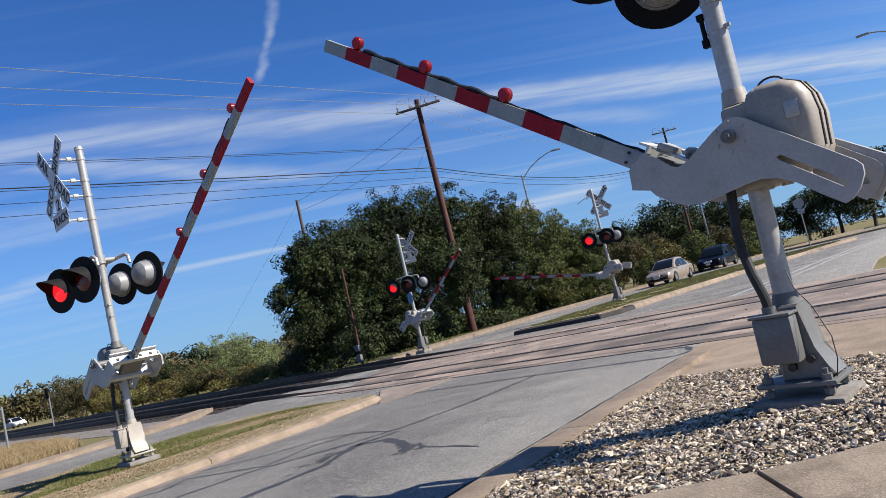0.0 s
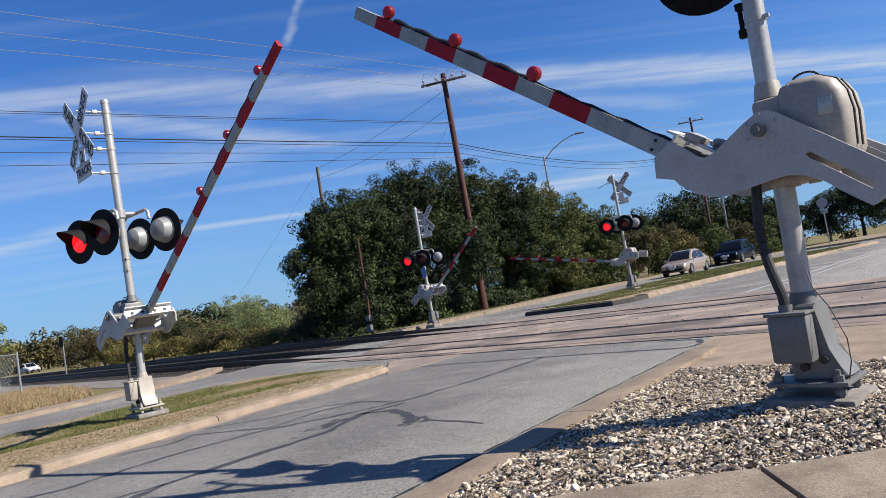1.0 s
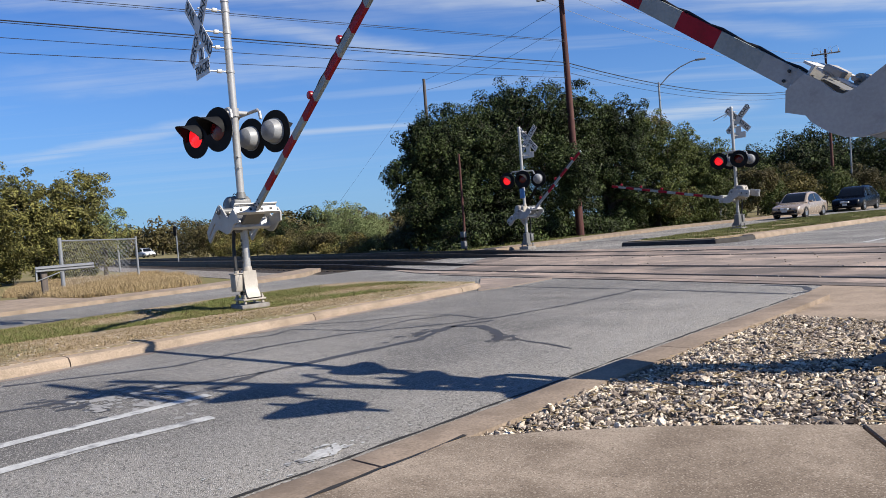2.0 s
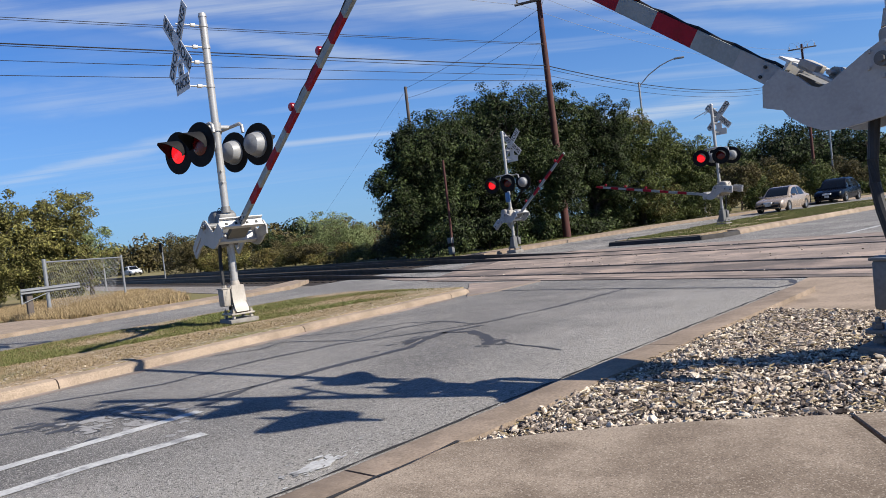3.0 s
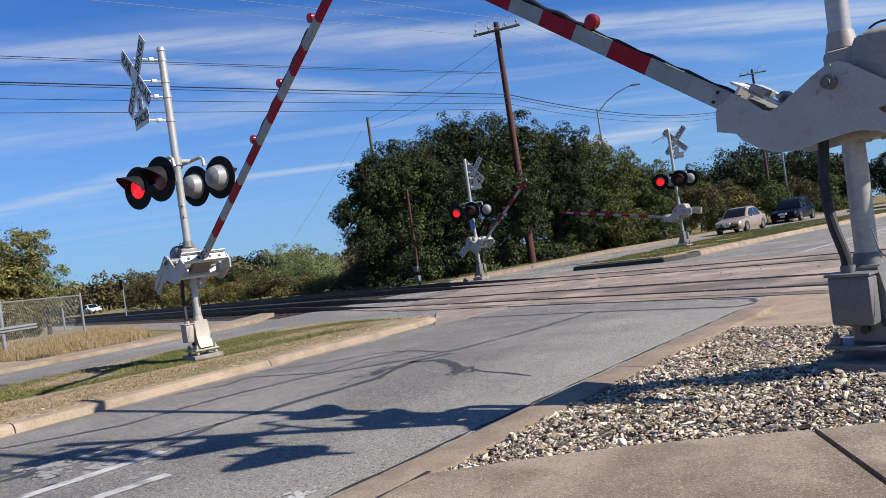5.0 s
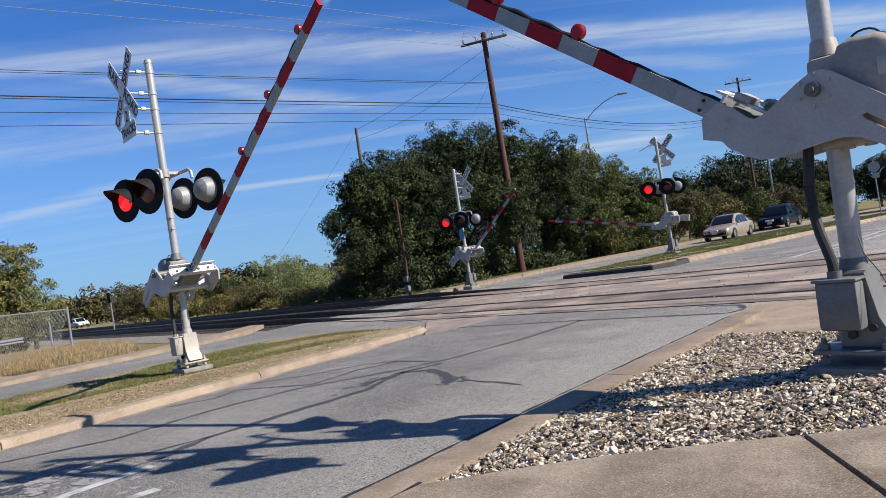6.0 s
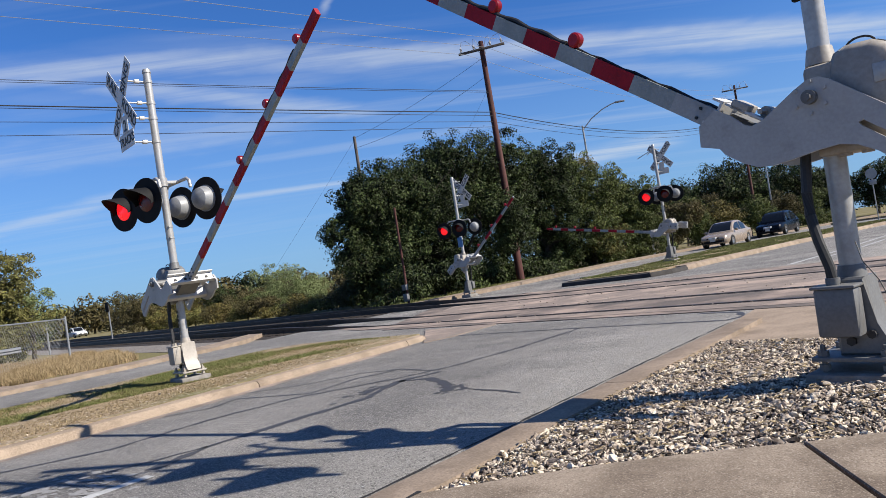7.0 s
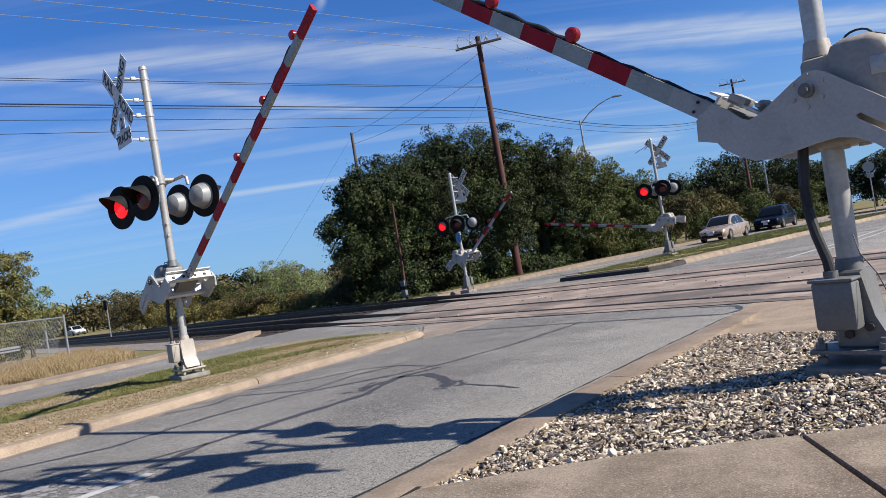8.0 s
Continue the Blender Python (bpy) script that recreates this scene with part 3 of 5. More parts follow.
# loose limestone pieces
rg = np.random.default_rng(5)
ico = bmesh.new()
bmesh.ops.create_icosphere(ico, subdivisions=1, radius=1.0)
IV = np.array([v.co[:] for v in ico.verts]); IF = [[v.index for v in f.verts] for f in ico.faces]
ico.free()
pts = []
while len(pts) < 40000:
    x, y = rg.uniform(-2.0, 2.4), rg.uniform(2.4, 6.6)
    if walk_edge(x) - 0.02 * rg.random() < y < 6.28 - 0.29 * (x + 1.78) and x > kerb_back(y) + 0.005 and not (x > 1.2 and rg.random() < 0.5):
        pts.append((x, y, gravel_z(x, y)))
P = np.array(pts)
n = len(P)
r = 0.004 + 0.0068 * rg.random(n) ** 1.7 + np.where(rg.random(n) < 0.03, 0.012, 0)
q = rg.normal(size=(n, 4)); q /= np.linalg.norm(q, axis=1)[:, None]
w_, a_, b_, c_ = q.T
Rm = np.array([[1 - 2 * (b_ * b_ + c_ * c_), 2 * (a_ * b_ - c_ * w_), 2 * (a_ * c_ + b_ * w_)], [2 * (a_ * b_ + c_ * w_), 1 - 2 * (a_ * a_ + c_ * c_), 2 * (b_ * c_ - a_ * w_)],
               [2 * (a_ * c_ - b_ * w_), 2 * (b_ * c_ + a_ * w_), 1 - 2 * (a_ * a_ + b_ * b_)]]).transpose(2, 0, 1)
V = IV[None] * (1 + rg.uniform(-0.25, 0.25, (n, len(IV), 1))) * (np.array([1.7, 1.05, 0.5]) * rg.uniform(0.75, 1.25, (n, 3)))[:, None] * r[:, None, None]
V = np.einsum("nij,nkj->nki", Rm, V)
V[:, :, 2] *= 0.75
V += P[:, None]
V[:, :, 2] += (r * 0.5 * rg.random(n))[:, None]
F = (np.array(IF)[None] + (np.arange(n) * len(IV))[:, None, None]).reshape(-1, 3)
vs, fs = [V.reshape(-1, 3)], F.tolist()
tagged(raw("gravel", np.concatenate(vs).tolist(), fs, M_STONE), "pale limestone gravel covering the bed", "gravel", kind="stuff")

vs, fs, n = [], [], 0
while n < 420:
    if n < 260:
        o = RAILS[rg.integers(0, 4)] + rg.normal() * 0.12 if rg.random() < 0.6 else rg.uniform(10.9, 13.0)
        x, y = rail_xy(o, rg.uniform(-2, 14))
        z = 0.016
    elif n < 350:
        y = rg.uniform(0.5, 8)
        x, z = -2.36 + 0.065 * (y - 2) - abs(rg.normal()) * 0.12, 0.0
    else:
        x, y, z = rg.uniform(-7.9, -7.3), rg.uniform(1, 9), 0.10
        x = -7.68 - abs(rg.normal()) * 0.6
    r = rg.uniform(0.006, 0.018)
    V = (IV * (1 + rg.uniform(-0.25, 0.25, (len(IV), 1)))) * np.array([1.3, 1.0, 0.7]) * r + np.array([x, y, z + r * 0.3])
    vs.append(V)
    fs += [[p + n * len(IV) for p in f] for f in IF]
    n += 1
lv, lf = [], []
for k in range(2200):
    x = rg.uniform(-1.95, 1.6); y = rg.uniform(2.6, 6.2)
    if not (walk_edge(x) < y < 6.2 - 0.29 * (x + 1.78)) or x < kerb_back(y):
        continue
    a = rg.uniform(0, 6.28); l = rg.uniform(0.012, 0.04); w_ = rg.uniform(0.004, 0.012)
    dx, dy = math.cos(a), math.sin(a)
    z = gravel_z(x, y) + 0.02
    i = len(lv)
    lv += [(x - dx * l, y - dy * l, z), (x + dy * w_, y - dx * w_, z + 0.006), (x + dx * l, y + dy * l, z + 0.01 * rg.random()), (x - dy * w_, y + dx * w_, z + 0.006)]
    lf += [(i, i + 1, i + 2), (i, i + 2, i + 3)]
tagged(raw("leaf_litter", lv, lf, M_DRYGRASS), "dry leaves and straw scattered on gravel", "leaf litter", kind="stuff")
tagged(raw("loose_stones", np.concatenate(vs).tolist(), fs, M_STONE), "small loose stones on road and crossing", "loose stones", kind="stuff")

# ---- road paint and tar seams ----
def ribbon(name, pts, w, material, label, z=0.003, jitter=0.0, kind="structure"):
    rr = random.Random(len(pts) * 7 + int(w * 1000))
    P = [Vector((x, y, 0)) for x, y in pts]
    Q = []
    for a, b in zip(P, P[1:]):
        m = max(1, int((b - a).length / 0.12))
        Q += [a.lerp(b, k / m) for k in range(m)]
    Q.append(P[-1])
    bm = bmesh.new()
    prev = None
    for k, p in enumerate(Q):
        d = (Q[min(k + 1, len(Q) - 1)] - Q[max(k - 1, 0)]).normalized()
        nn = Vector((d.y, -d.x, 0))
        ww = w * (1 + rr.uniform(-jitter, jitter)) / 2
        off = nn * rr.uniform(-jitter, jitter) * w * 0.5
        cur = [bm.verts.new(p + off + nn * ww + Vector((0, 0, z))), bm.verts.new(p + off - nn * ww + Vector((0, 0, z)))]
        if prev:
            bm.faces.new((prev[0], prev[1], cur[1], cur[0]))
        prev = cur
    return tagged(link(name, bm, material, 0), label, {M_PAINT: "road marking", M_TAR: "tar seam"}.get(material, "road joint"), kind=kind)


ribbon("lane_line", [(-4.62, -10), (-4.70, 1.7), (-4.66, 2.85)], 0.11, M_PAINT, "worn white lane line on asphalt", 0.004, 0.03)
ribbon("lane_line", [(-4.14, -10), (-4.14, 1.77), (-4.04, 2.48)], 0.11, M_PAINT, "worn white lane line on asphalt", 0.004, 0.03)
rp = random.Random(12)
bm = bmesh.new()
for k in range(120):
    near = rp.random() < 0.7
    cx, cy = -2.80 + rp.gauss(0, 0.028 if near else 0.12), 2.28 + rp.gauss(0, 0.08 if near else 0.35)
    r = rp.uniform(0.006, 0.022) if near else rp.uniform(0.003, 0.009)
    bm.faces.new([bm.verts.new((cx + r * rp.uniform(0.5, 1.3) * math.cos(a), cy + 1.5 * r * rp.uniform(0.5, 1.3) * math.sin(a), 0.003 + k * 0.00003)) for a in [2 * math.pi * q / 8 for q in range(8)]])
tagged(link("paint_flakes", bm, M_PAINT, 0), "flaked white paint beside the kerb", "road marking", kind="stuff")
ribbon("lane_line", [(-3.35, 18.4), (-2.7, 22.5), (-2.1, 28), (-1.2, 34), (1.0, 45), (3.4, 55)], 0.13, M_PAINT, "white lane line bending to the far road", 0.004, 0.03)
ribbon("lane_line", [(-2.75, 19.6), (-2.2, 22.8), (-1.6, 28), (-0.7, 34), (1.5, 45), (3.9, 55)], 0.11, M_PAINT, "white lane line bending to the far road", 0.004, 0.03)
rp = random.Random(31)
bm = bmesh.new()
for k in range(150):
    cx, cy = -5.15 + rp.gauss(0, 0.28), 2.55 + rp.gauss(0, 0.16)
    r = rp.uniform(0.006, 0.04)
    bm.faces.new([bm.verts.new((cx + 1.6 * r * rp.uniform(0.4, 1.3) * math.cos(a), cy + r * rp.uniform(0.4, 1.3) * math.sin(a), 0.0022 + k * 0.00001)) for a in [2 * math.pi * q / 7 for q in range(7)]])
tagged(link("old_paint_flakes", bm, M_OLDPAINT, 0), "worn remains of white paint on asphalt", "road marking", kind="stuff")
SEAMS = [([(-6.9, 2.3), (-6.13, 3.41), (-6.12, 4.4), (-5.88, 5.32), (-5.15, 6.15), (-4.86, 6.68), (-4.59, 7.83), (-4.47, 9.36)], 0.055),
         ([(-4.86, 2.96), (-4.98, 3.55), (-4.85, 4.5), (-4.75, 5.18), (-4.98, 5.94), (-4.77, 6.42)], 0.09), ([(-4.98, 5.94), (-4.66, 6.03), (-4.31, 5.8), (-3.9, 5.32)], 0.09),
         ([(-3.98, 5.62), (-3.78, 5.4), (-3.4, 5.28), (-3.06, 5.13)], 0.03), ([(-7.0, 9.9), (-4.47, 9.36), (-2.36, 8.78), (-2.22, 9.09), (-2.42, 9.54), (-2.95, 9.76)], 0.07),
         ([(-7.1, 4.6), (-6.79, 4.96), (-6.92, 5.39), (-5.87, 5.51), (-5.88, 6.3), (-5.63, 6.75), (-5.0, 6.55)], 0.045),
         ([(-7.15, 5.7), (-6.5, 6.1), (-6.12, 6.66), (-5.63, 6.75)], 0.035), ([(-6.6, 0.5), (-6.0, 1.4), (-5.6, 2.2), (-5.1, 3.2), (-4.98, 3.55)], 0.04)]
for pts, w in SEAMS:
    ribbon("tar_seam", pts, w, M_TAR, "dark tar sealed crack in asphalt", 0.0025, 0.45)
rp = random.Random(8)
bm = bmesh.new()
for cx, cy, rx, ry, n in ((-5.45, 2.24, 0.22, 0.07, 60), (-3.95, 5.42, 0.09, 0.09, 30), (-5.0, 5.5, 0.05, 0.2, 30)):
    for k in range(n):
        x, y, r = cx + rp.gauss(0, rx), cy + rp.gauss(0, ry), rp.uniform(0.012, 0.05)
        bm.faces.new([bm.verts.new((x + r * rp.uniform(0.5, 1.3) * math.cos(a), y + r * rp.uniform(0.5, 1.3) * math.sin(a), 0.0016 + len(bm.faces) * 0.00001)) for a in [2 * math.pi * q / 9 for q in range(9)]])
tagged(link("tar_stains", bm, M_TAR, 0), "dark tar patches spread over the asphalt", "tar stain", kind="stuff")
# dusty gutter below the median kerb, dark joint behind the roadside kerb
ribbon("gutter_dust", [(-7.16, -8), (-7.2, 0), (-7.22, 9.0)], 0.14, M_XPALE, "tan dust along the foot of the kerb", 0.0018, 0.35)
ribbon("kerb_joint", [(kerb_back(-6) - 0.012, -6), (kerb_back(0) - 0.012, 0), (kerb_back(2.45) - 0.012, 2.45)], 0.018, M_GROOVE, "dark dirty joint between kerb and sidewalk", 0.1475, 0.85)
ribbon("gutter_joint", [(-3.1, -4), (-2.64, 2.3), (-2.48, 5.4), (-2.27, 8.5)], 0.017, M_GROOVE, "dark crumbled joint between asphalt and kerb", 0.003, 0.95)

# ---- rails ----
for i, off in enumerate(RAILS):
    bm = bmesh.new()
    runs = [(-10, 0.0), (15.5, 0.0), (21, 0.13), (60, 0.13), (140, 0.13)]
    for lo, hi, z0, z1 in ((-0.035, 0.035, -0.05, 0.024), (-0.012, 0.012, -0.12, -0.05), (-0.07, 0.07, -0.15, -0.12)):
        rows = []
        for sv, up in runs:
            (xa, ya), (xb, yb) = rail_xy(off + lo, sv), rail_xy(off + hi, sv)
            rows.append([bm.verts.new(v) for v in ((xa, ya, z0 + up), (xb, yb, z0 + up), (xb, yb, z1 + up), (xa, ya, z1 + up))])
        for r0, r1 in zip(rows, rows[1:]):
            for q in range(4):
                bm.faces.new((r0[q], r0[(q + 1) % 4], r1[(q + 1) % 4], r1[q]))
        bm.faces.new(rows[0]); bm.faces.new(rows[-1][::-1])
    tagged(link("rail", bm, M_RAIL, 0), "dark rusty steel rail set in the crossing", "rail", "rails")
    bm = bmesh.new()
    side_in = 1 if i % 2 == 0 else -1
    for lo, hi in ((0.036, 0.125), (-0.09, -0.036)):
        a, b = sorted((lo * side_in, hi * side_in))
        slab(bm, [rail_xy(off + a, -9), rail_xy(off + b, -9), rail_xy(off + b, 17), rail_xy(off + a, 17)], 0.0, 0.0165)
    tagged(link("flangeway", bm, M_GROOVE, 0), "black flangeway strip along the rail", "flangeway", kind="structure")
for c in ((RAILS[0] + RAILS[1]) / 2, (RAILS[2] + RAILS[3]) / 2):
    bm = bmesh.new()
    slab(bm, [rail_xy(c - 1.9, 15.6), rail_xy(c + 1.9, 16.6), rail_xy(c + 1.9, 140), rail_xy(c - 1.9, 140)], -0.3, -0.022)
    for k in range(150):
        sv = 17.5 + k * 0.55
        slab(bm, [rail_xy(c - 1.25, sv), rail_xy(c + 1.25, sv), rail_xy(c + 1.25, sv + 0.22), rail_xy(c - 1.25, sv + 0.22)], -0.1, min(0.0, -0.02 + 0.004 * k))
    tagged(link("ballast", bm, M_BALLAST, 0), "stone ballast under the track, darkened for rail shadows", "ballast", kind="structure")

bm = bmesh.new()
slab(bm, [rail_xy(6.4, 18.5), rail_xy(8.1, 16.2), rail_xy(8.1, 120), rail_xy(6.0, 120)], -0.2, -0.028)
tagged(link("track_shoulder", bm, M_SHOULDER, 0), "grey gravel shoulder beside the tracks", "gravel shoulder", kind="structure")


# ---- crossing gates ----
def flasher(parent, m, lit):
    """A lamp unit: black background disc, housing, hood and red lens; faces local -y of m."""
    f = m @ pose(0, 0, 0, 90, 0, 0)     # its z points out of the face
    bm = bmesh.new()
    lathe(bm, [(0, -0.012), (0.305, -0.012), (0.305, 0.0), (0, 0.0)], f, 32)
    disc = part("background_disc", bm, M_BLACK, parent, "black round background disc")
    bm = bmesh.new()
    lathe(bm, [(0, -0.20), (0.08, -0.195), (0.145, -0.15), (0.17, -0.08), (0.175, -0.012)], f, 24)
    lathe(bm, [(0.176, -0.03), (0.19, -0.03), (0.19, -0.012), (0.176, -0.012)], f, 24)
    part("housing", bm, M_HOUSE, parent, "grey domed lamp housing")
    bm = bmesh.new()
    lathe(bm, [(0, 0.03), (0.09, 0.024), (0.15, 0.004), (0.152, -0.004)], f, 24)
    part("lens", bm, M_LIT if lit else M_LENS, parent, "lit red lens" if lit else "dark red lens")
    bm = bmesh.new()
    n = 14
    rows = []
    for k in range(n + 1):
        a = radians(-12 + 204 * k / n)
        ln = 0.06 + 0.25 * max(0.0, math.sin(a)) ** 1.3
        c, s = math.cos(a), math.sin(a)
        rows.append([bm.verts.new(f @ Vector((0.172 * c, 0.172 * s, 0.0))), bm.verts.new(f @ Vector((0.165 * c, 0.165 * s - 0.03, ln))),
                     bm.verts.new(f @ Vector((0.172 * c, 0.172 * s - 0.03, ln))), bm.verts.new(f @ Vector((0.179 * c, 0.179 * s, 0.0)))])
    for a, b in zip(rows, rows[1:]):
        for q in range(4):
            bm.faces.new((a[q], b[q], b[(q + 1) % 4], a[(q + 1) % 4]))
    bm.faces.new(rows[0]); bm.faces.new(rows[-1][::-1])
    part("hood", bm, M_BLACK, parent, "black hood")


PLATE = [(0.49, -0.358), (0.448, -0.24), (0.345, -0.238), (0.259, -0.252), (0.215, -0.244), (0.176, -0.196), (0.095, 0.0), (0.056, 0.075), (0.013, 0.104),
         (-0.035, 0.112), (-0.608, 0.075), (-0.646, 0.064), (-0.67, 0.028), (-0.68, -0.039), (-0.669, -0.10), (-0.647, -0.132), (-0.525, -0.126), (-0.406, -0.113),
         (-0.309, -0.123), (-0.231, -0.155), (-0.15, -0.223), (-0.058, -0.315), (0.016, -0.383), (0.087, -0.421), (0.169, -0.437), (0.279, -0.435), (0.322, -0.42), (0.429, -0.457)]


def plate_with_slot(bm, outline, slot, y0, y1, m):
    """A thick plate in the xz plane with one slot cut through it."""
    rings = []
    for y in (y0, y1):
        rings.append(([bm.verts.new(m @ Vector((x, y, z))) for x, z in outline], [bm.verts.new(m @ Vector((x, y, z))) for x, z in slot]))
    for vo, vs in rings:
        es = [bm.edges.new((l[i], l[(i + 1) % len(l)])) for l in (vo, vs) for i in range(len(l))]
        bmesh.ops.triangle_fill(bm, use_beauty=True, edges=es)
    for k in (0, 1):
        a, b = rings[0][k], rings[1][k]
        for i in range(len(a)):
            j = (i + 1) % len(a)
            bm.faces.new((a[i], a[j], b[j], b[i]))


SLOT = [(-0.262, -0.026), (-0.275, -0.008), (-0.615, -0.026), (-0.632, -0.045), (-0.61, -0.06), (-0.28, -0.036)]
PIV_Z, MAST_H = 1.37, 4.42


def crossing_gate(name, m, side, lift, label, arm_len, lit_front, lit_back, cw_flip=False, blue=False, bars=False, pipes=False, stripe=0.40, first=0.53, arm_h=0.112, piv=PIV_Z, drop=0.29, half=0.335, lamp_z=2.52, base_mat=None, case_mat=None):
    """Mast, flashers, crossbuck, mechanism and arm. Local -y faces the traffic that it stops; the arm points to local x * side."""
    g = empty(name, m, label, "crossing gate", "level crossing gates")
    base_mat, case_mat = base_mat or M_BOX, case_mat or M_CASE
    # foundation, base casting, mast
    bm = bmesh.new()
    box(bm, (0, 0, -0.02), (0.46, 0.42, 0.16), bevel=0.015)
    part("foundation", bm, M_FOUND, g, "concrete foundation block")
    bm = bmesh.new()
    box(bm, (0, 0, 0.13), (0.40, 0.34, 0.022), bevel=0.004)
    for dx in (-0.15, 0.15):
        for dy in (-0.13, 0.13):
            rod(bm, (dx, dy, 0.06), (dx, dy, 0.2), 0.014, seg=8)
            rod(bm, (dx, dy, 0.142), (dx, dy, 0.172), 0.028, seg=6)
            rod(bm, (dx, dy, 0.07), (dx, dy, 0.10), 0.028, seg=6)
    part("base_plate", bm, base_mat, g, "bolted grey base plate")
    bm = bmesh.new()
    prism(bm, [(-0.08, 0.14), (0.12, 0.14), (0.19, 0.16), (0.16, 0.21), (0.105, 0.30), (0.085, 0.54), (-0.075, 0.54)], 0.2, pose(0, -0.10, 0), 0.012)
    part("base_casting", bm, base_mat, g, "grey base casting")
    bm = bmesh.new()
    box(bm, (-0.03, -0.16, 0.375), (0.20, 0.12, 0.25), bevel=0.018)
    box(bm, (-0.03, -0.165, 0.506), (0.215, 0.14, 0.016), bevel=0.006)
    rod(bm, (-0.045, -0.15, 0.51), (-0.045, -0.15, 0.55), 0.036, seg=12)
    jb = part("junction_box", bm, base_mat, g, "grey junction box")
    bm = bmesh.new()
    rod(bm, (-0.01, -0.1, 0.215), (-0.01, -0.125, 0.215), 0.024, seg=6)
    part("bolt", bm, M_RUBBER, jb)
    bm = bmesh.new()
    rod(bm, (0.09, -0.10, 0.25), (0.09, -0.125, 0.25), 0.022, seg=8)
    part("bolt", bm, M_RUBBER, jb)
    bm = bmesh.new()
    rod(bm, (0, 0, 0.3), (0, 0, piv - 0.1), 0.055, seg=24)
    rod(bm, (0, 0, piv - 0.1), (0, 0, MAST_H), 0.054, seg=24)
    rod(bm, (0, 0, MAST_H), (0, 0, MAST_H + 0.05), 0.062, 0.05, seg=24)
    part("mast", bm, M_ALU, g, "round grey steel mast")
    for z in (0.57, piv + 0.24):
        bm = bmesh.new()
        rod(bm, (0, 0, z - 0.06), (0, 0, z + 0.03), 0.078, 0.062, seg=24)
        part("collar", bm, case_mat if z > 1 else base_mat, g)
    for z in (piv + 0.62, piv + 0.78):
        bm = bmesh.new()
        rod(bm, (0, 0, z - 0.012), (0, 0, z + 0.012), 0.058, seg=24)
        box(bm, (0.065, -0.02, z), (0.03, 0.02, 0.02))
        part("strap", bm, M_ALU, g, "steel strap")
    bm = bmesh.new()
    rod(bm, (-0.075, 0, piv + 0.56), (-0.075, 0, piv + 0.72), 0.014, seg=8)
    box(bm, (-0.075, 0, piv + 0.57), (0.04, 0.04, 0.05), None, 0.006)
    box(bm, (-0.075, 0, piv + 0.72), (0.04, 0.04, 0.04), None, 0.006)
    part("tilt_switch", bm, M_BLACK, g, "small dark tilt switch on the mast")
    bm = bmesh.new()
    tube(bm, [(-0.045, -0.15, 0.52), (-0.05, -0.15, 0.60), (-0.09, -0.14, 0.74), (-0.115, -0.13, 0.88), (-0.12, -0.12, 1.0), (-0.10, -0.1, piv - 0.22)], 0.027, 10)
    part("cable_hose", bm, M_RUBBER, g, "black corrugated cable hose")
    bm = bmesh.new()
    tube(bm, [(0.06, -0.07, 0.72), (0.09, -0.1, 0.62), (0.16, -0.12, 0.52), (0.225, -0.15, 0.36), (0.23, -0.16, 0.25), (0.21, -0.17, 0.16)], 0.003, 6)
    part("loose_cable", bm, M_RUBBER, g, "thin black loose cable")
    # mechanism case on the side away from the arm
    bm = bmesh.new()
    prism(bm, [(0.06, -0.18), (0.09, -0.24), (0.15, -0.26), (0.30, -0.26), (0.36, -0.23), (0.39, -0.16), (0.40, 0.02), (0.385, 0.12), (0.35, 0.185), (0.28, 0.22), (0.16, 0.225), (0.10, 0.20), (0.065, 0.13)], 0.34,
          pose(0, 0, piv) @ Matrix.Diagonal((-side, 1, 1, 1)) @ pose(0, -0.15, 0), 0.035)
    case = part("mechanism_case", bm, case_mat, g, "rounded weathered grey gate mechanism case", 62)
    for y in (-0.03, 0.06):
        bm = bmesh.new()
        for (xa, za), (xb, zb) in itertools.pairwise([(0.10, 0.203), (0.16, 0.228), (0.28, 0.223), (0.352, 0.187), (0.388, 0.12), (0.403, 0.02), (0.393, -0.16)]):
            rod(bm, (-side * xa, y, piv + za), (-side * xb, y, piv + zb), 0.007, seg=6)
        part("seam", bm, M_RUBBER, case)
    bm = bmesh.new()
    tube(bm, [(-side * (0.20 + 0.07 * math.cos(a)), -0.02, piv + 0.22 + 0.045 * math.sin(a)) for a in [math.pi * k / 8 for k in range(9)]], 0.006, 6)
    part("lifting_eye", bm, M_RUBBER, case)
    bm = bmesh.new()
    box(bm, (-side * 0.31, -0.153, piv + 0.05), (0.07, 0.006, 0.09), bevel=0.002)
    part("data_plate", bm, M_ALU, case, "pale label plate")
    bm = bmesh.new()
    box(bm, (-side * 0.03, 0, piv - 0.0), (0.18, 0.26, 0.34), bevel=0.03)
    box(bm, (-side * 0.10, 0, piv - 0.27), (0.28, 0.22, 0.06), bevel=0.015)
    part("mount", bm, case_mat, g)
    for k in range(3):
        bm = bmesh.new()
        rod(bm, (-side * (0.08 + 0.10 * k), -0.07, piv - 0.24), (-side * (0.08 + 0.10 * k), -0.07, piv - 0.315), 0.030, seg=6)
        part("bolt", bm, M_CASE, g)
    # turning part: plates on both sides, yoke, arm, lamps
    rot = pose(0, 0, piv) @ Matrix.Diagonal((side, 1, 1, 1)) @ pose(0, 0, 0, 0, -lift, 0)
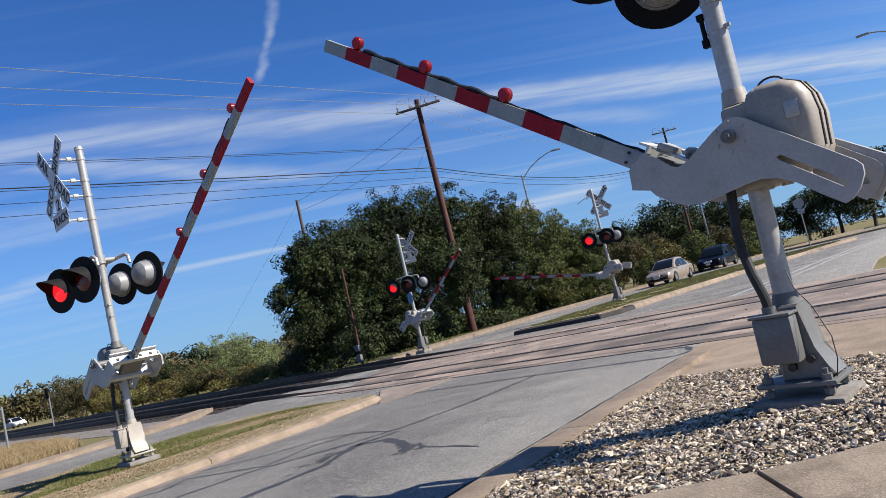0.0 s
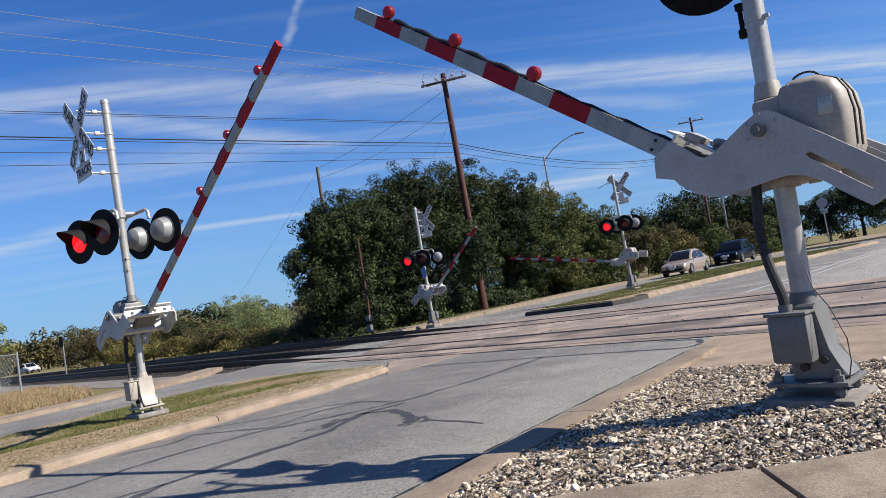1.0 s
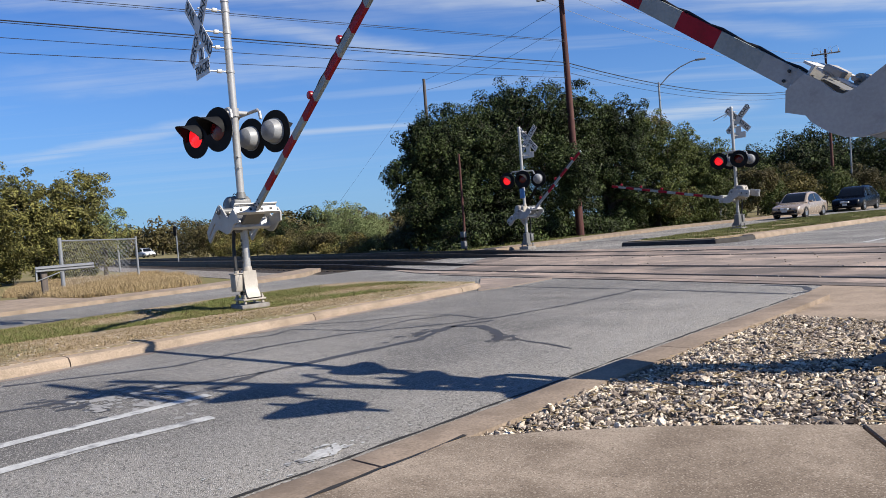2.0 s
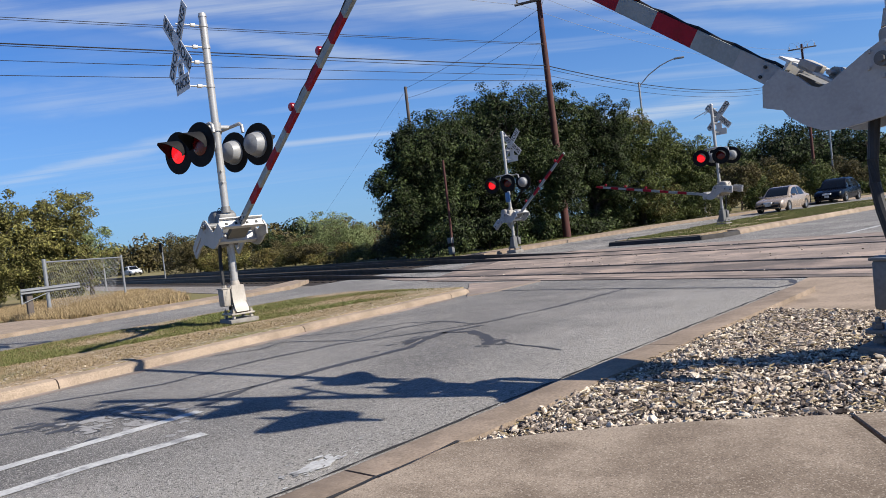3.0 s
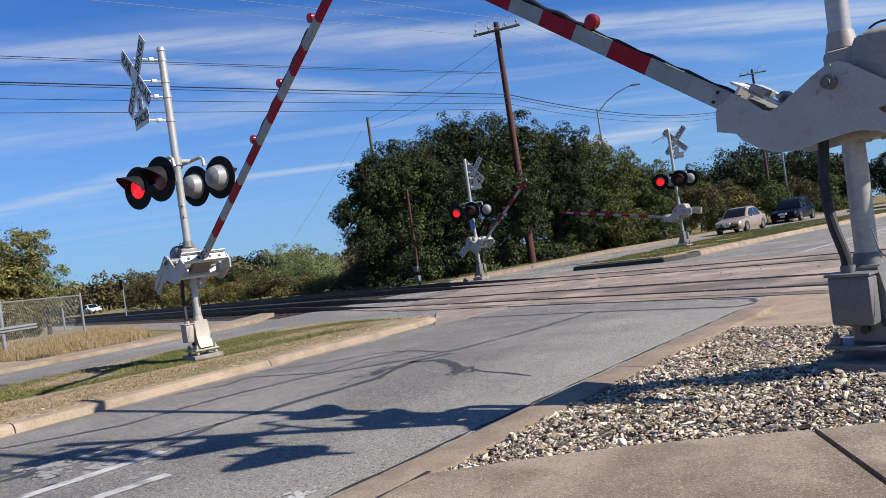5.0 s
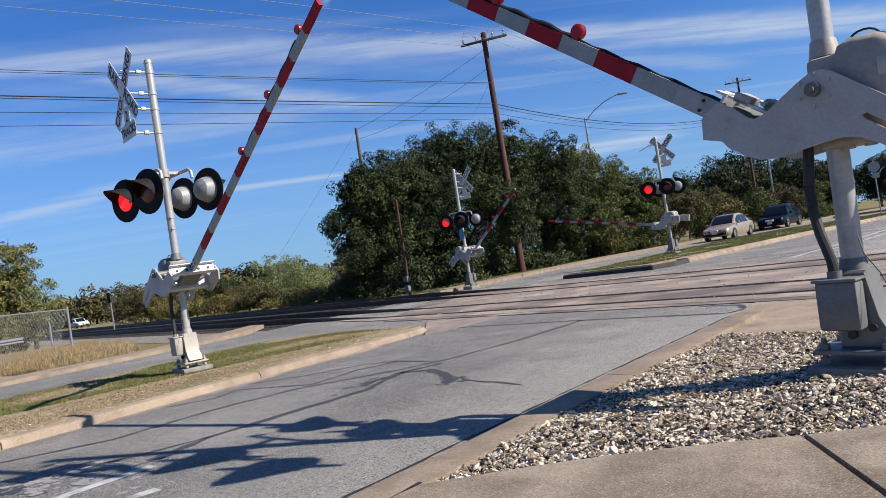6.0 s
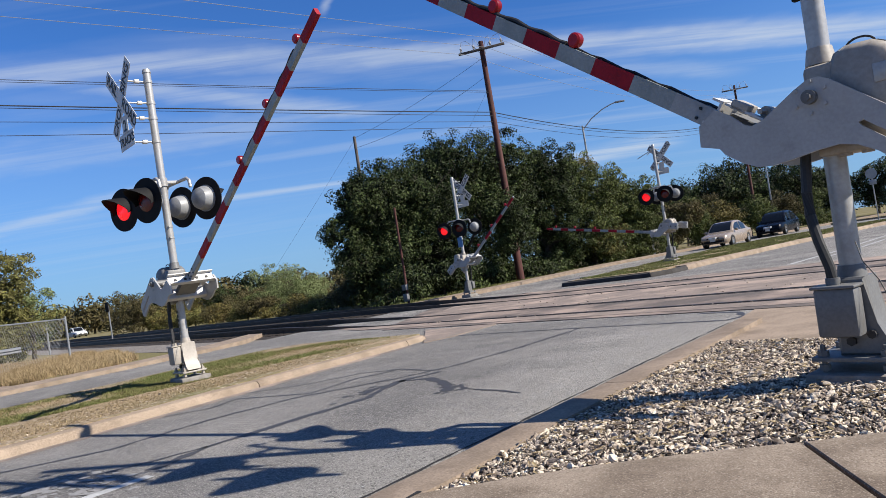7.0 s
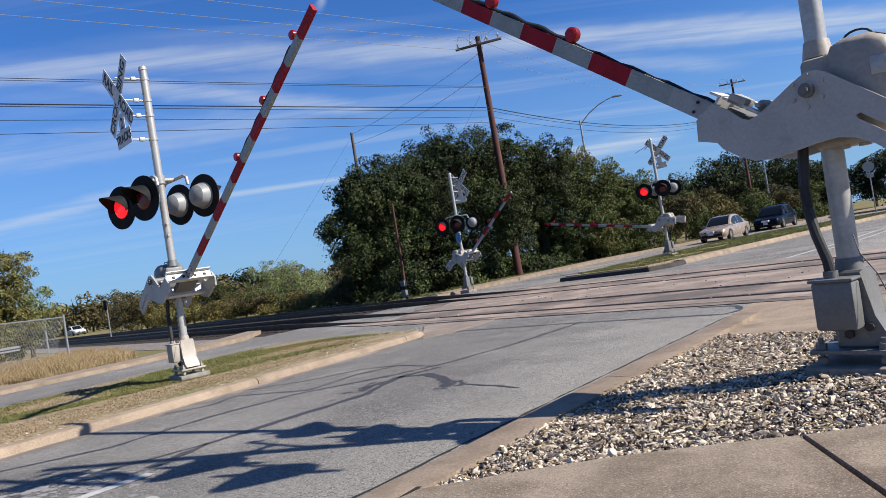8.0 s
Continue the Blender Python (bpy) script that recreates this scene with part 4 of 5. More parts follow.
    for y0 in (-half, half - 0.022):
        bm = bmesh.new()
        plate_with_slot(bm, PLATE, SLOT, y0, y0 + 0.022, rot)
        part("support_plate", bm, M_GREY, g, "scuffed light grey painted support plate")
        yy = y0 - 0.004 if y0 < 0 else y0 + 0.026
        for k in range(6):
            bm = bmesh.new()
            a = 2 * math.pi * k / 6
            c = rot @ Vector((0.08 * math.cos(a), yy, 0.08 * math.sin(a)))
            d = rot @ Vector((0.08 * math.cos(a), yy + (-0.008 if y0 < 0 else 0.008), 0.08 * math.sin(a)))
            rod(bm, c, d, 0.010, seg=6)
            part("bolt", bm, M_GREY, g)
        bm = bmesh.new()
        s = -1 if y0 < 0 else 1
        c = rot @ Vector((0, 0, 0))
        rod(bm, (0, y0 + 0.011, piv), (0, y0 + s * 0.035, piv), 0.036, seg=20)
        rod(bm, (0, y0 + s * 0.03, piv), (0, y0 + s * 0.055, piv), 0.018, seg=6)
        part("shaft", bm, M_BOX, g, "greasy pivot shaft end")
    bm = bmesh.new()
    rod(bm, (0, 0.01 - half, piv), (0, half - 0.01, piv), 0.045, seg=16)
    part("main_shaft", bm, M_BOX, g)
    # counterweights between the plates' tails
    if cw_flip:
        for y0 in ((half + 0.002,) if cw_flip == "rear" else (-half - 0.05, half + 0.002)):
            bm = bmesh.new()
            box(bm, (-0.52, y0 + 0.025, 0.0), (0.36, 0.05, 0.24), rot, 0.01)
            cw = part("counterweight", bm, M_GREY, g, "grey steel counterweight")
            for q in (-0.62, -0.42):
                bm = bmesh.new()
                rod(bm, rot @ Vector((q, y0 - 0.02, 0.0)), rot @ Vector((q, y0 + 0.07, 0.0)), 0.022, seg=6)
                part("bolt", bm, M_RUBBER, cw)
    for q, d in ((0.10, -1), (0.43, 1)):
        bm = bmesh.new()
        prism(bm, [(q, -0.335), (q + d * 0.065, -0.335), (q + d * 0.065, -0.322), (q + d * 0.014, -0.322), (q + d * 0.014, -0.198), (q + d * 0.065, -0.198), (q + d * 0.065, -0.185), (q, -0.185)], 2 * half - 0.046, rot @ pose(0, 0.023 - half, 0))
        part("yoke_channel", bm, M_WHITE, g, "whitish channel of the yoke between the plates", 0)
    for q in (0.065 - half, half - 0.065):
        bm = bmesh.new()
        prism(bm, [(0.12, -0.20), (0.42, -0.20), (0.42, -0.188), (0.12, -0.188)], 0.06, rot @ pose(0, q - 0.03, 0))
        part("yoke_strap", bm, M_WHITE, g, "", 0)
    bm = bmesh.new()
    prism(bm, [(0.13, -0.31), (0.41, -0.31), (0.41, -0.24), (0.13, -0.24)], half * 0.8, rot @ pose(0, -half * 0.4, 0), 0.006)
    part("arm_clamp", bm, M_BOX, g, "dark arm clamp inside the yoke", 0)
    for q in (-half * 0.65, -half * 0.24, half * 0.24, half * 0.65):
        bm = bmesh.new()
        box(bm, (0.45, q, -0.26), (0.014, 0.03, 0.03), rot)
        part("bolt", bm, M_RUBBER, g)
    bm = bmesh.new()
    rod(bm, rot @ Vector((0.22, 0.1 - half, -0.16)), rot @ Vector((0.22, half * 0.2, -0.16)), 0.032, seg=12)
    rod(bm, rot @ Vector((0.22, 0.03 - half, -0.16)), rot @ Vector((0.22, 0.1 - half, -0.16)), 0.014, seg=8)
    part("damper", bm, M_CASE, g, "small cylindrical damper")
    bm = bmesh.new()
    box(bm, (0.34, -0.12, -0.18), (0.10, 0.12, 0.05), rot, 0.006)
    part("yoke_bracket", bm, M_CASE, g)
    # arm: alternating sheeting, tapering to the tip
    k = 0
    edges = [0.42, 0.42 + first]
    while edges[-1] < arm_len:
        edges.append(min(arm_len, edges[-1] + stripe))
    for a, b in zip(edges, edges[1:]):
        bm = bmesh.new()
        ha, hb = (arm_h - arm_h * 0.14 * q / arm_len for q in (a, b))
        vs = []
        for xx, hh in ((a, ha), (b, hb)):
            for y, z in ((-0.024, -hh / 2), (0.024, -hh / 2), (0.024, hh / 2), (-0.024, hh / 2)):
                vs.append(bm.verts.new(rot @ Vector((xx, y, -drop + z))))
        for q in range(4):
            bm.faces.new((vs[q], vs[(q + 1) % 4], vs[4 + (q + 1) % 4], vs[4 + q]))
        bm.faces.new(vs[:4]); bm.faces.new(vs[4:][::-1])
        bmesh.ops.recalc_face_normals(bm, faces=bm.faces)
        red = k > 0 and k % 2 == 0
        part("red_stripe" if red else "white_stripe", bm, M_GREY if k == 0 else (M_RED if red else M_ARMGREY), g, "red stripe" if red else "white stripe greyed for dirt and shade", 0)
        k += 1
    bm = bmesh.new()
    pts = [rot @ Vector((0.5 + (arm_len - 0.9) * q / 30, 0.0, 0.063 - drop - 0.008 * q / 30 + 0.006 * math.sin(q * 2.1))) for q in range(31)]
    tube(bm, pts, 0.009, 6)
    part("arm_cable", bm, M_RUBBER, g, "black cable along the arm")
    for xl in (arm_len - stripe * 1.2, arm_len - stripe * 3.7, arm_len - stripe * 6.2):
        c = rot @ Vector((xl, 0, 0.045 - drop))
        up = (rot.to_3x3() @ Vector((0, 0, 1))).normalized()
        fm = Matrix.Translation(c + up * 0.062) @ pose(0, 0, 0, 0, -lift * side, 0)
        bm = bmesh.new()
        lathe(bm, [(0, -0.034), (0.038, -0.034), (0.050, -0.022), (0.052, 0.0), (0.050, 0.022), (0.038, 0.034), (0, 0.034)], fm @ pose(0, 0, 0, 90, 0, 0), 20)
        lamp = part("gate_lamp", bm, M_LAMP, g, "red gate lamp")
        bm = bmesh.new()
        rod(bm, c - up * 0.01, c + up * 0.02, 0.022, seg=10)
        part("lamp_foot", bm, M_BLACK, lamp)
    bm = bmesh.new()
    tube(bm, [rot @ Vector((arm_len - stripe * (1.5 + 4.5 * q / 24), 0.0, 0.066 - drop + 0.008 * math.sin(q * 1.3))) for q in range(25)], 0.017, 7)
    part("lamp_conduit", bm, M_RUBBER, g, "thick black conduit between the lamps")
    for q in (-0.03, 0.03):
        for xb in (0.47, 0.53, 0.62):
            bm = bmesh.new()
            rod(bm, rot @ Vector((xb, -0.02, q - drop)), rot @ Vector((xb, -0.034, q - drop)), 0.010, seg=6)
            part("bolt", bm, M_RUBBER, g)
    # flashers
    zl = lamp_z
    la = pose(0, 0, 0, 0, 0, 4)
    for dy in (-0.22, 0.22):
        bm = bmesh.new()
        tube(bm, [la @ Vector(v) for v in ((-0.38, dy, zl + 0.17), (-0.36, dy, zl + 0.27), (-0.3, dy, zl + 0.31), (0.3, dy, zl + 0.31), (0.36, dy, zl + 0.27), (0.38, dy, zl + 0.17))], 0.024, 10)
        rod(bm, (0, 0, zl + 0.31), la @ Vector((0, dy, zl + 0.31)), 0.028, seg=10)
        part("cross_arm", bm, M_ALU, g, "grey pipe cross arm")
    bm = bmesh.new()
    rod(bm, (0, 0, zl + 0.25), (0, 0, zl + 0.37), 0.072, seg=20)
    part("collar", bm, M_ALU, g)
    for sx in (-1, 1):
        flasher(g, la @ pose(sx * 0.38, -0.44, zl, 0, 0, 14), lit_front == sx)
        flasher(g, la @ pose(sx * 0.38, 0.44, zl, 0, 0, 194), lit_back == sx)
    if blue:
        bm = bmesh.new()
        box(bm, (0, 0.075, 2.02), (0.24, 0.012, 0.36), None, 0.004)
        part("notice_plate", bm, M_SIGNBLUE, g, "small blue notice plate")
    if pipes:
        for (xa, ya), zz in (((0.95, -0.35), MAST_H - 0.30), ((0.62, -0.55), MAST_H - 0.22)):
            bm = bmesh.new()
            rod(bm, (0, 0, MAST_H - 0.12), (xa, ya, zz), 0.014, seg=6)
            part("pipe_bracket", bm, M_ALU, g, "thin pipe bracket")
    if bars:
        for k in range(6):
            bm = bmesh.new()
            box(bm, (0.012, -0.0625, 0.98 - k * 0.062), (0.035, 0.006, 0.04))
            part("marking", bm, M_TEXT, g, "black marking bar")
    # crossbuck held in front of the mast
    zc = MAST_H - 0.40
    base = pose(0, -0.40, zc)
    for k, ang in enumerate((45, -45)):
        bm = bmesh.new()
        mm = base @ pose(0, -0.012 * k, 0, 0, -ang, 0)
        box(bm, (0, 0, 0), (1.22, 0.006, 0.225), mm)
        blade = part("crossbuck_blade", bm, M_WHITE, g, "white crossbuck blade with black capitals", 0)
        words = [("CROS", -0.33), ("SING", 0.33)] if k == 0 else [("RAIL", -0.36), ("ROAD", 0.36)]
        for wd, off in words:
            lettering(wd, 0.205, mm @ pose(off, -0.006, 0, 90, 0, 0), blade, M_TEXT)
            lettering(wd, 0.205, mm @ pose(-off, 0.006, 0, 90, 0, 180), blade, M_TEXT)
    bm = bmesh.new()
    box(bm, (0, 0, -0.36), (0.225, 0.005, 0.25), base)
    box(bm, (0, 0, -0.58), (0.56, 0.005, 0.225), base)
    tr = part("track_count_sign", bm, M_WHITE, g, "white track count sign", 0)
    lettering("2", 0.22, base @ pose(0, -0.006, -0.38, 90, 0, 0), tr, M_TEXT)
    lettering("TRACKS", 0.165, base @ pose(0, -0.006, -0.58, 90, 0, 0), tr, M_TEXT)
    for z in (zc + 0.27, zc - 0.04, zc - 0.26, zc - 0.60):
        bm = bmesh.new()
        rod(bm, (0, -0.40, z), (0, 0, z), 0.012, seg=8)
        rod(bm, (0, 0, z - 0.02), (0, 0, z + 0.02), 0.062, seg=20)
        box(bm, (0, -0.16, z), (0.05, 0.07, 0.05), None, 0.006)
        part("sign_bracket", bm, M_ALU, g, "small pipe clamp bracket")
    return g


GY = -12.0
crossing_gate("crossing_gate", pose(-0.515, 4.355, 0.165, 0, 1.4, GY), -1, 35.0, "grey railroad crossing gate with half-lowered striped arm in gravel", 3.66, -1, 1, "rear",
              stripe=0.321, first=0.385, arm_h=0.118, piv=1.47, drop=0.32, half=0.215, lamp_z=2.65)
# case_mat: darker colour imitates the shade on this gate's mechanism case
crossing_gate("crossing_gate", pose(-9.1, 6.37, 0.105, 0, 0, GY - 1.6), 1, 29.5, "grey railroad crossing gate with crossbuck on the soil median", 4.984, -1, 1, bars=True,
              stripe=0.366, first=0.172, arm_h=0.10, piv=1.41, drop=0.25, base_mat=M_CASE, case_mat=M_BOX)
crossing_gate("crossing_gate", pose(-15.15, 22.9, 0.05, 0, 0, 180 + GY), -1, 37.6, "far grey crossing gate before dark live oaks", 3.4, 1, 1, True, True, arm_h=0.085)
crossing_gate("crossing_gate", pose(-9.06, 27.7, 0.15, 0, 0, 180 + GY), 1, 10, "far grey crossing gate on the grass median", 5.7, 1, 1, True, pipes=True, arm_h=0.095)


# ---- trees ----
def leaves(name, lobes, count, size, material, parent, seed, label="", clump=6.6):
    """Small bent leaf sprays in the outer shell of uneven lobes (x, y, z, rx, ry, rz)."""
    rng = np.random.default_rng(seed)
    lob = np.array(lobes)
    vol = (lob[:, 3] * lob[:, 4] * lob[:, 5]) ** (2 / 3)
    pick = rng.choice(len(lob), count, p=vol / vol.sum())
    d = rng.normal(size=(count, 3))
    d /= np.linalg.norm(d, axis=1)[:, None]
    bump = 1 + 0.16 * np.sin(d[:, 0] * 7 + pick * 1.3) * np.cos(d[:, 1] * 6 + pick) + 0.12 * np.sin(d[:, 2] * 11 + pick * 2.1)
    rad = (1 - 0.42 * rng.random(count) ** 1.6) * bump
    c = lob[pick, :3] + d * lob[pick, 3:] * rad[:, None]
    # most sprays sit in round clumps at the branch ends, facing out of their clump
    ends = max(6, count // 120)
    own = rng.integers(0, ends, count)
    wide = size * clump * rng.uniform(0.55, 1.25, ends)
    e = rng.normal(size=(count, 3)) + d[:ends][own] * 0.5
    e /= np.linalg.norm(e, axis=1)[:, None]
    reach = wide[own] * (1 - 0.55 * rng.random(count) ** 2)
    turn = rng.random(count) < 0.86
    c = np.where(turn[:, None], c[:ends][own] + e * reach[:, None] * np.array([1, 1, 0.75]), c)
    d = np.where(turn[:, None], e, d)
    keep = c[:, 2] > 0.08
    c, d = c[keep], d[keep]
    n = len(c)
    nrm = rng.normal(size=(n, 3)) * 0.5 + d * 0.9 + np.array([0, 0, 0.3])
    nrm /= np.linalg.norm(nrm, axis=1)[:, None]
    t = np.cross(nrm, rng.normal(size=(n, 3)))
    t /= np.linalg.norm(t, axis=1)[:, None] + 1e-9
    b = np.cross(nrm, t)
    s = size * (0.55 + 0.9 * rng.random(n))[:, None]
    tip = c + t * s
    end = c - t * s
    l = c + b * s * 0.42 + nrm * s * 0.18
    r = c - b * s * 0.42 + nrm * s * 0.18
    verts = np.stack([end, r, tip, l], 1).reshape(-1, 3)
    idx = np.arange(n)[:, None] * 4
    faces = np.concatenate([idx + np.array([0, 1, 2]), idx + np.array([0, 2, 3])], 0)
    ob = raw(name, verts.tolist(), faces.tolist(), material)
    ob.parent = parent
    return tagged(ob, label)


def tree(name, x, y, lobes, count, size, material, label, seed, trunk_r=0.25, extra=None, dense=0):
    """lobes relative to the foot of the trunk."""
    t = empty(name, pose(x, y, -0.05), label, "tree", "trees")
    rng = random.Random(seed)
    bm = bmesh.new()
    h = min(l[2] for l in lobes) * 0.9 + 0.6
    tube(bm, [(0, 0, 0), (0.05, 0.03, h * 0.5), (0.0, 0.06, h)], trunk_r, 10, trunk_r * 0.7)
    for l in lobes:
        e = Vector(l[:3])
        s = Vector((0, 0.05, h * 0.8))
        mid = s.lerp(e, 0.5) + Vector((rng.uniform(-.3, .3), rng.uniform(-.3, .3), rng.uniform(0.1, .4)))
        tube(bm, [s, s.lerp(mid, 0.5) + Vector((0, 0, 0.1)), mid, e], trunk_r * 0.45, 7, trunk_r * 0.12)
        for k in range(4):
            d = Vector((rng.uniform(-1, 1) * l[3], rng.uniform(-1, 1) * l[4], rng.uniform(-0.3, 1) * l[5])) * 0.75
            tube(bm, [mid.lerp(e, 0.6), e + d * 0.5, e + d], trunk_r * 0.16, 5, trunk_r * 0.04)
    part("trunk", bm, M_BARK, t, "dark rough bark")
    leaves("crown", lobes, count, size, material, t, seed)
    if extra:
        leaves("crown", extra[0], extra[1], size, extra[2], t, seed + 1)
    if dense:       # inner leaves added to block light and darken the crown's gaps
        leaves("inner_crown", [(*l[:3], *(v * 0.66 for v in l[3:])) for l in lobes], dense * 2, size * 1.8, material, t, seed + 2, "", 2.4)
    return t


def auto_lobes(rng, w, d, h, n, low=0.25):
    out = []
    for k in range(n):
        a = rng.uniform(0, 2 * math.pi)
        q = math.sqrt(rng.random())
        zz = rng.uniform(low, 0.8) * h
        sh = 1 - 0.5 * (zz / h) ** 2
        r = rng.uniform(0.26, 0.42)
        if low < 0.12 and zz < 0.35 * h:
            r *= 0.72
        out.append((math.cos(a) * q * w * 0.36 * sh, math.sin(a) * q * d * 0.36 * sh, zz, w * r * 0.8, d * r * 0.8, h * r * 0.62))
    return out


rng = random.Random(7)
# big live oaks behind the far gate: x, y, width, depth, height
OAKS = [(-22.6, 27.0, 4.2, 5, 6.6), (-22.4, 29.2, 5.6, 5.5, 7.7), (-22.0, 32.8, 6.2, 6, 8.6), (-21.6, 36.6, 5.6, 6, 8.6), (-20.6, 40.4, 5.2, 5, 7.9)]
for i, (x, y, w, d, h) in enumerate(OAKS):
    lob = auto_lobes(rng, w, d, h, 13, 0.10)
    # low boughs of the middle one hang before the pole
    boughs = ([(3.6, -0.4, 3.1, 0.9, 0.8, 0.9), (3.5, -0.3, 2.3, 0.8, 0.7, 0.7), (3.2, -0.7, 3.9, 1.0, 0.9, 0.6)], 14000, M_OAK) if i == 2 else None
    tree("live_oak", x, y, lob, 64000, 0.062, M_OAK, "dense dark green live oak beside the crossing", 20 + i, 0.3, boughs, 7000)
tree("yellowing_tree", -19.0, 43.4, auto_lobes(rng, 4.6, 4.4, 7.2, 14, 0.12), 40000, 0.065, M_ROADLEAF, "green tree with some browning leaves", 31, 0.2,
     ([(-0.6, 0.3, 6.3, 1.3, 1.2, 0.6), (1.3, -0.6, 1.5, 1.1, 1.0, 0.9)], 6000, M_OAKRED), 3500)
tree("roadside_tree", -18.2, 47.4, auto_lobes(rng, 4.8, 4.4, 6.8, 14, 0.12), 46000, 0.065, M_ROADLEAF, "green tree beside the far sidewalk", 32, 0.2, None, 3500)
# woods behind the cars
WOODS = [(-29, 91, 7.2), (-25.5, 92, 9.6), (-21.5, 93, 9.2), (-18.5, 95, 7.6), (-15, 96, 7.8), (-12, 99, 6.4), (-8, 104, 6.5), (-4, 98, 8.5), (-0.5, 96, 9), (3, 102, 9), (8, 106, 9), (-33, 88, 6.5), (9, 124, 8), (16, 130, 9), (-23.5, 97, 10.5), (-19.5, 99, 9.5), (-16.5, 101, 8.8), (-27.5, 96, 9.5)]
for i, (x, y, h) in enumerate(WOODS):
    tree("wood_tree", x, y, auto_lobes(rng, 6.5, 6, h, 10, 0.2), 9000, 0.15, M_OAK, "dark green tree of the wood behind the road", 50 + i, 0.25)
SHRUBS = [(-20.0, 54.5, 4.3), (-18.0, 56.5, 4.4), (-16.9, 60, 3.4), (-17.0, 66, 3.6), (-15.6, 71, 3.6), (-14, 77, 3.8), (-12, 83, 3.8), (-21.5, 60, 5), (-20.5, 68, 5), (-19, 76, 5)]
for i, (x, y, h) in enumerate(SHRUBS):
    tree("roadside_shrub", x, y, auto_lobes(rng, 4.4, 4, h, 8, 0.1), 9000, 0.085, (M_BUSH, M_DRYLEAF, M_BUSH, M_OAKRED)[i % 4], "mixed green and brown roadside shrub", 80 + i, 0.1)
# left: willow, scrub and the low tree line along the tracks
tree("willow", -43.8, 41.0, auto_lobes(rng, 6.6, 6, 4.4, 16, 0.15), 30000, 0.06, M_WILLOW, "pale green willow beside the tracks", 41, 0.15)
SCRUB = [(-38.5, 45, 3.4), (-47.5, 40.5, 1.9), (-51, 43, 2.3), (-54.5, 43, 2.9), (-57.5, 40.5, 3.3), (-60, 37.5, 4.4), (-83, 31, 3.4), (-50, 50, 2.6), (-34.5, 41, 3.0), (-30.5, 37.5, 3.2),
         (-95, 40, 3.5), (-105, 36, 4), (-115, 48, 4.2), (-125, 62, 4.5)]
for i, (x, y, h) in enumerate(SCRUB):
    tree("trackside_scrub", x, y, auto_lobes(rng, 5.2, 4.5, h, 9, 0.12), 13000, 0.07, (M_DRYLEAF, M_BUSH, M_DRYLEAF, M_OAK, M_OAKRED)[i % 5], "brownish green scrub along the tracks", 100 + i, 0.1)
for i in range(12):
    p = RAIL_N * (17.6 + rng.uniform(0, 1.5)) + RAIL_U * (33 + i * 3.4)
    tree("low_scrub", p.x, p.y, auto_lobes(rng, 4.4, 3, rng.uniform(0.9, 1.7), 7, 0.1), 7000, 0.06, (M_DRYLEAF, M_OLIVE, M_OAKRED)[i % 3], "low brownish scrub beside the tracks", 200 + i, 0.06)
for i in range(11):
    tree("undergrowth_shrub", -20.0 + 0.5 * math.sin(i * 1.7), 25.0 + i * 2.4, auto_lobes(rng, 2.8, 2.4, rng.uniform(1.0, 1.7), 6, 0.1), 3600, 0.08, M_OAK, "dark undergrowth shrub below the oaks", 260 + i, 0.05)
for i in range(16):
    a = radians(40 + i * 2.6)
    d = 150 + 14 * math.sin(i * 2.3)
    tree("distant_tree", -math.sin(a) * d, math.cos(a) * d, auto_lobes(rng, 13, 9, rng.uniform(4.5, 7), 8, 0.2), 2600, 0.42, (M_OLIVE, M_OAK, M_DRYLEAF)[i % 3], "distant tree on the horizon", 300 + i, 0.2)
FIELD = [(-36.0, 11.5, 5.6), (-35.2, 13.6, 5.5), (-35.6, 15.0, 5.0), (-42, 8.0, 5), (-43, 14, 4.8), (-46, 4, 5), (-44, -2, 5)]
for i, (x, y, h) in enumerate(FIELD):
    tree("field_tree", x, y, auto_lobes(rng, 4.2, 4.2, h, 11, 0.12), 20000, 0.062, M_OLIVE, "yellow-green tree behind the fence", 140 + i, 0.15, None, 2500)
tree("bare_branch_tree", -36.3, 17.2, auto_lobes(rng, 2.6, 2.6, 4.3, 8, 0.4), 3600, 0.06, M_WILLOW, "thin sparse tree behind the fence", 160, 0.12)


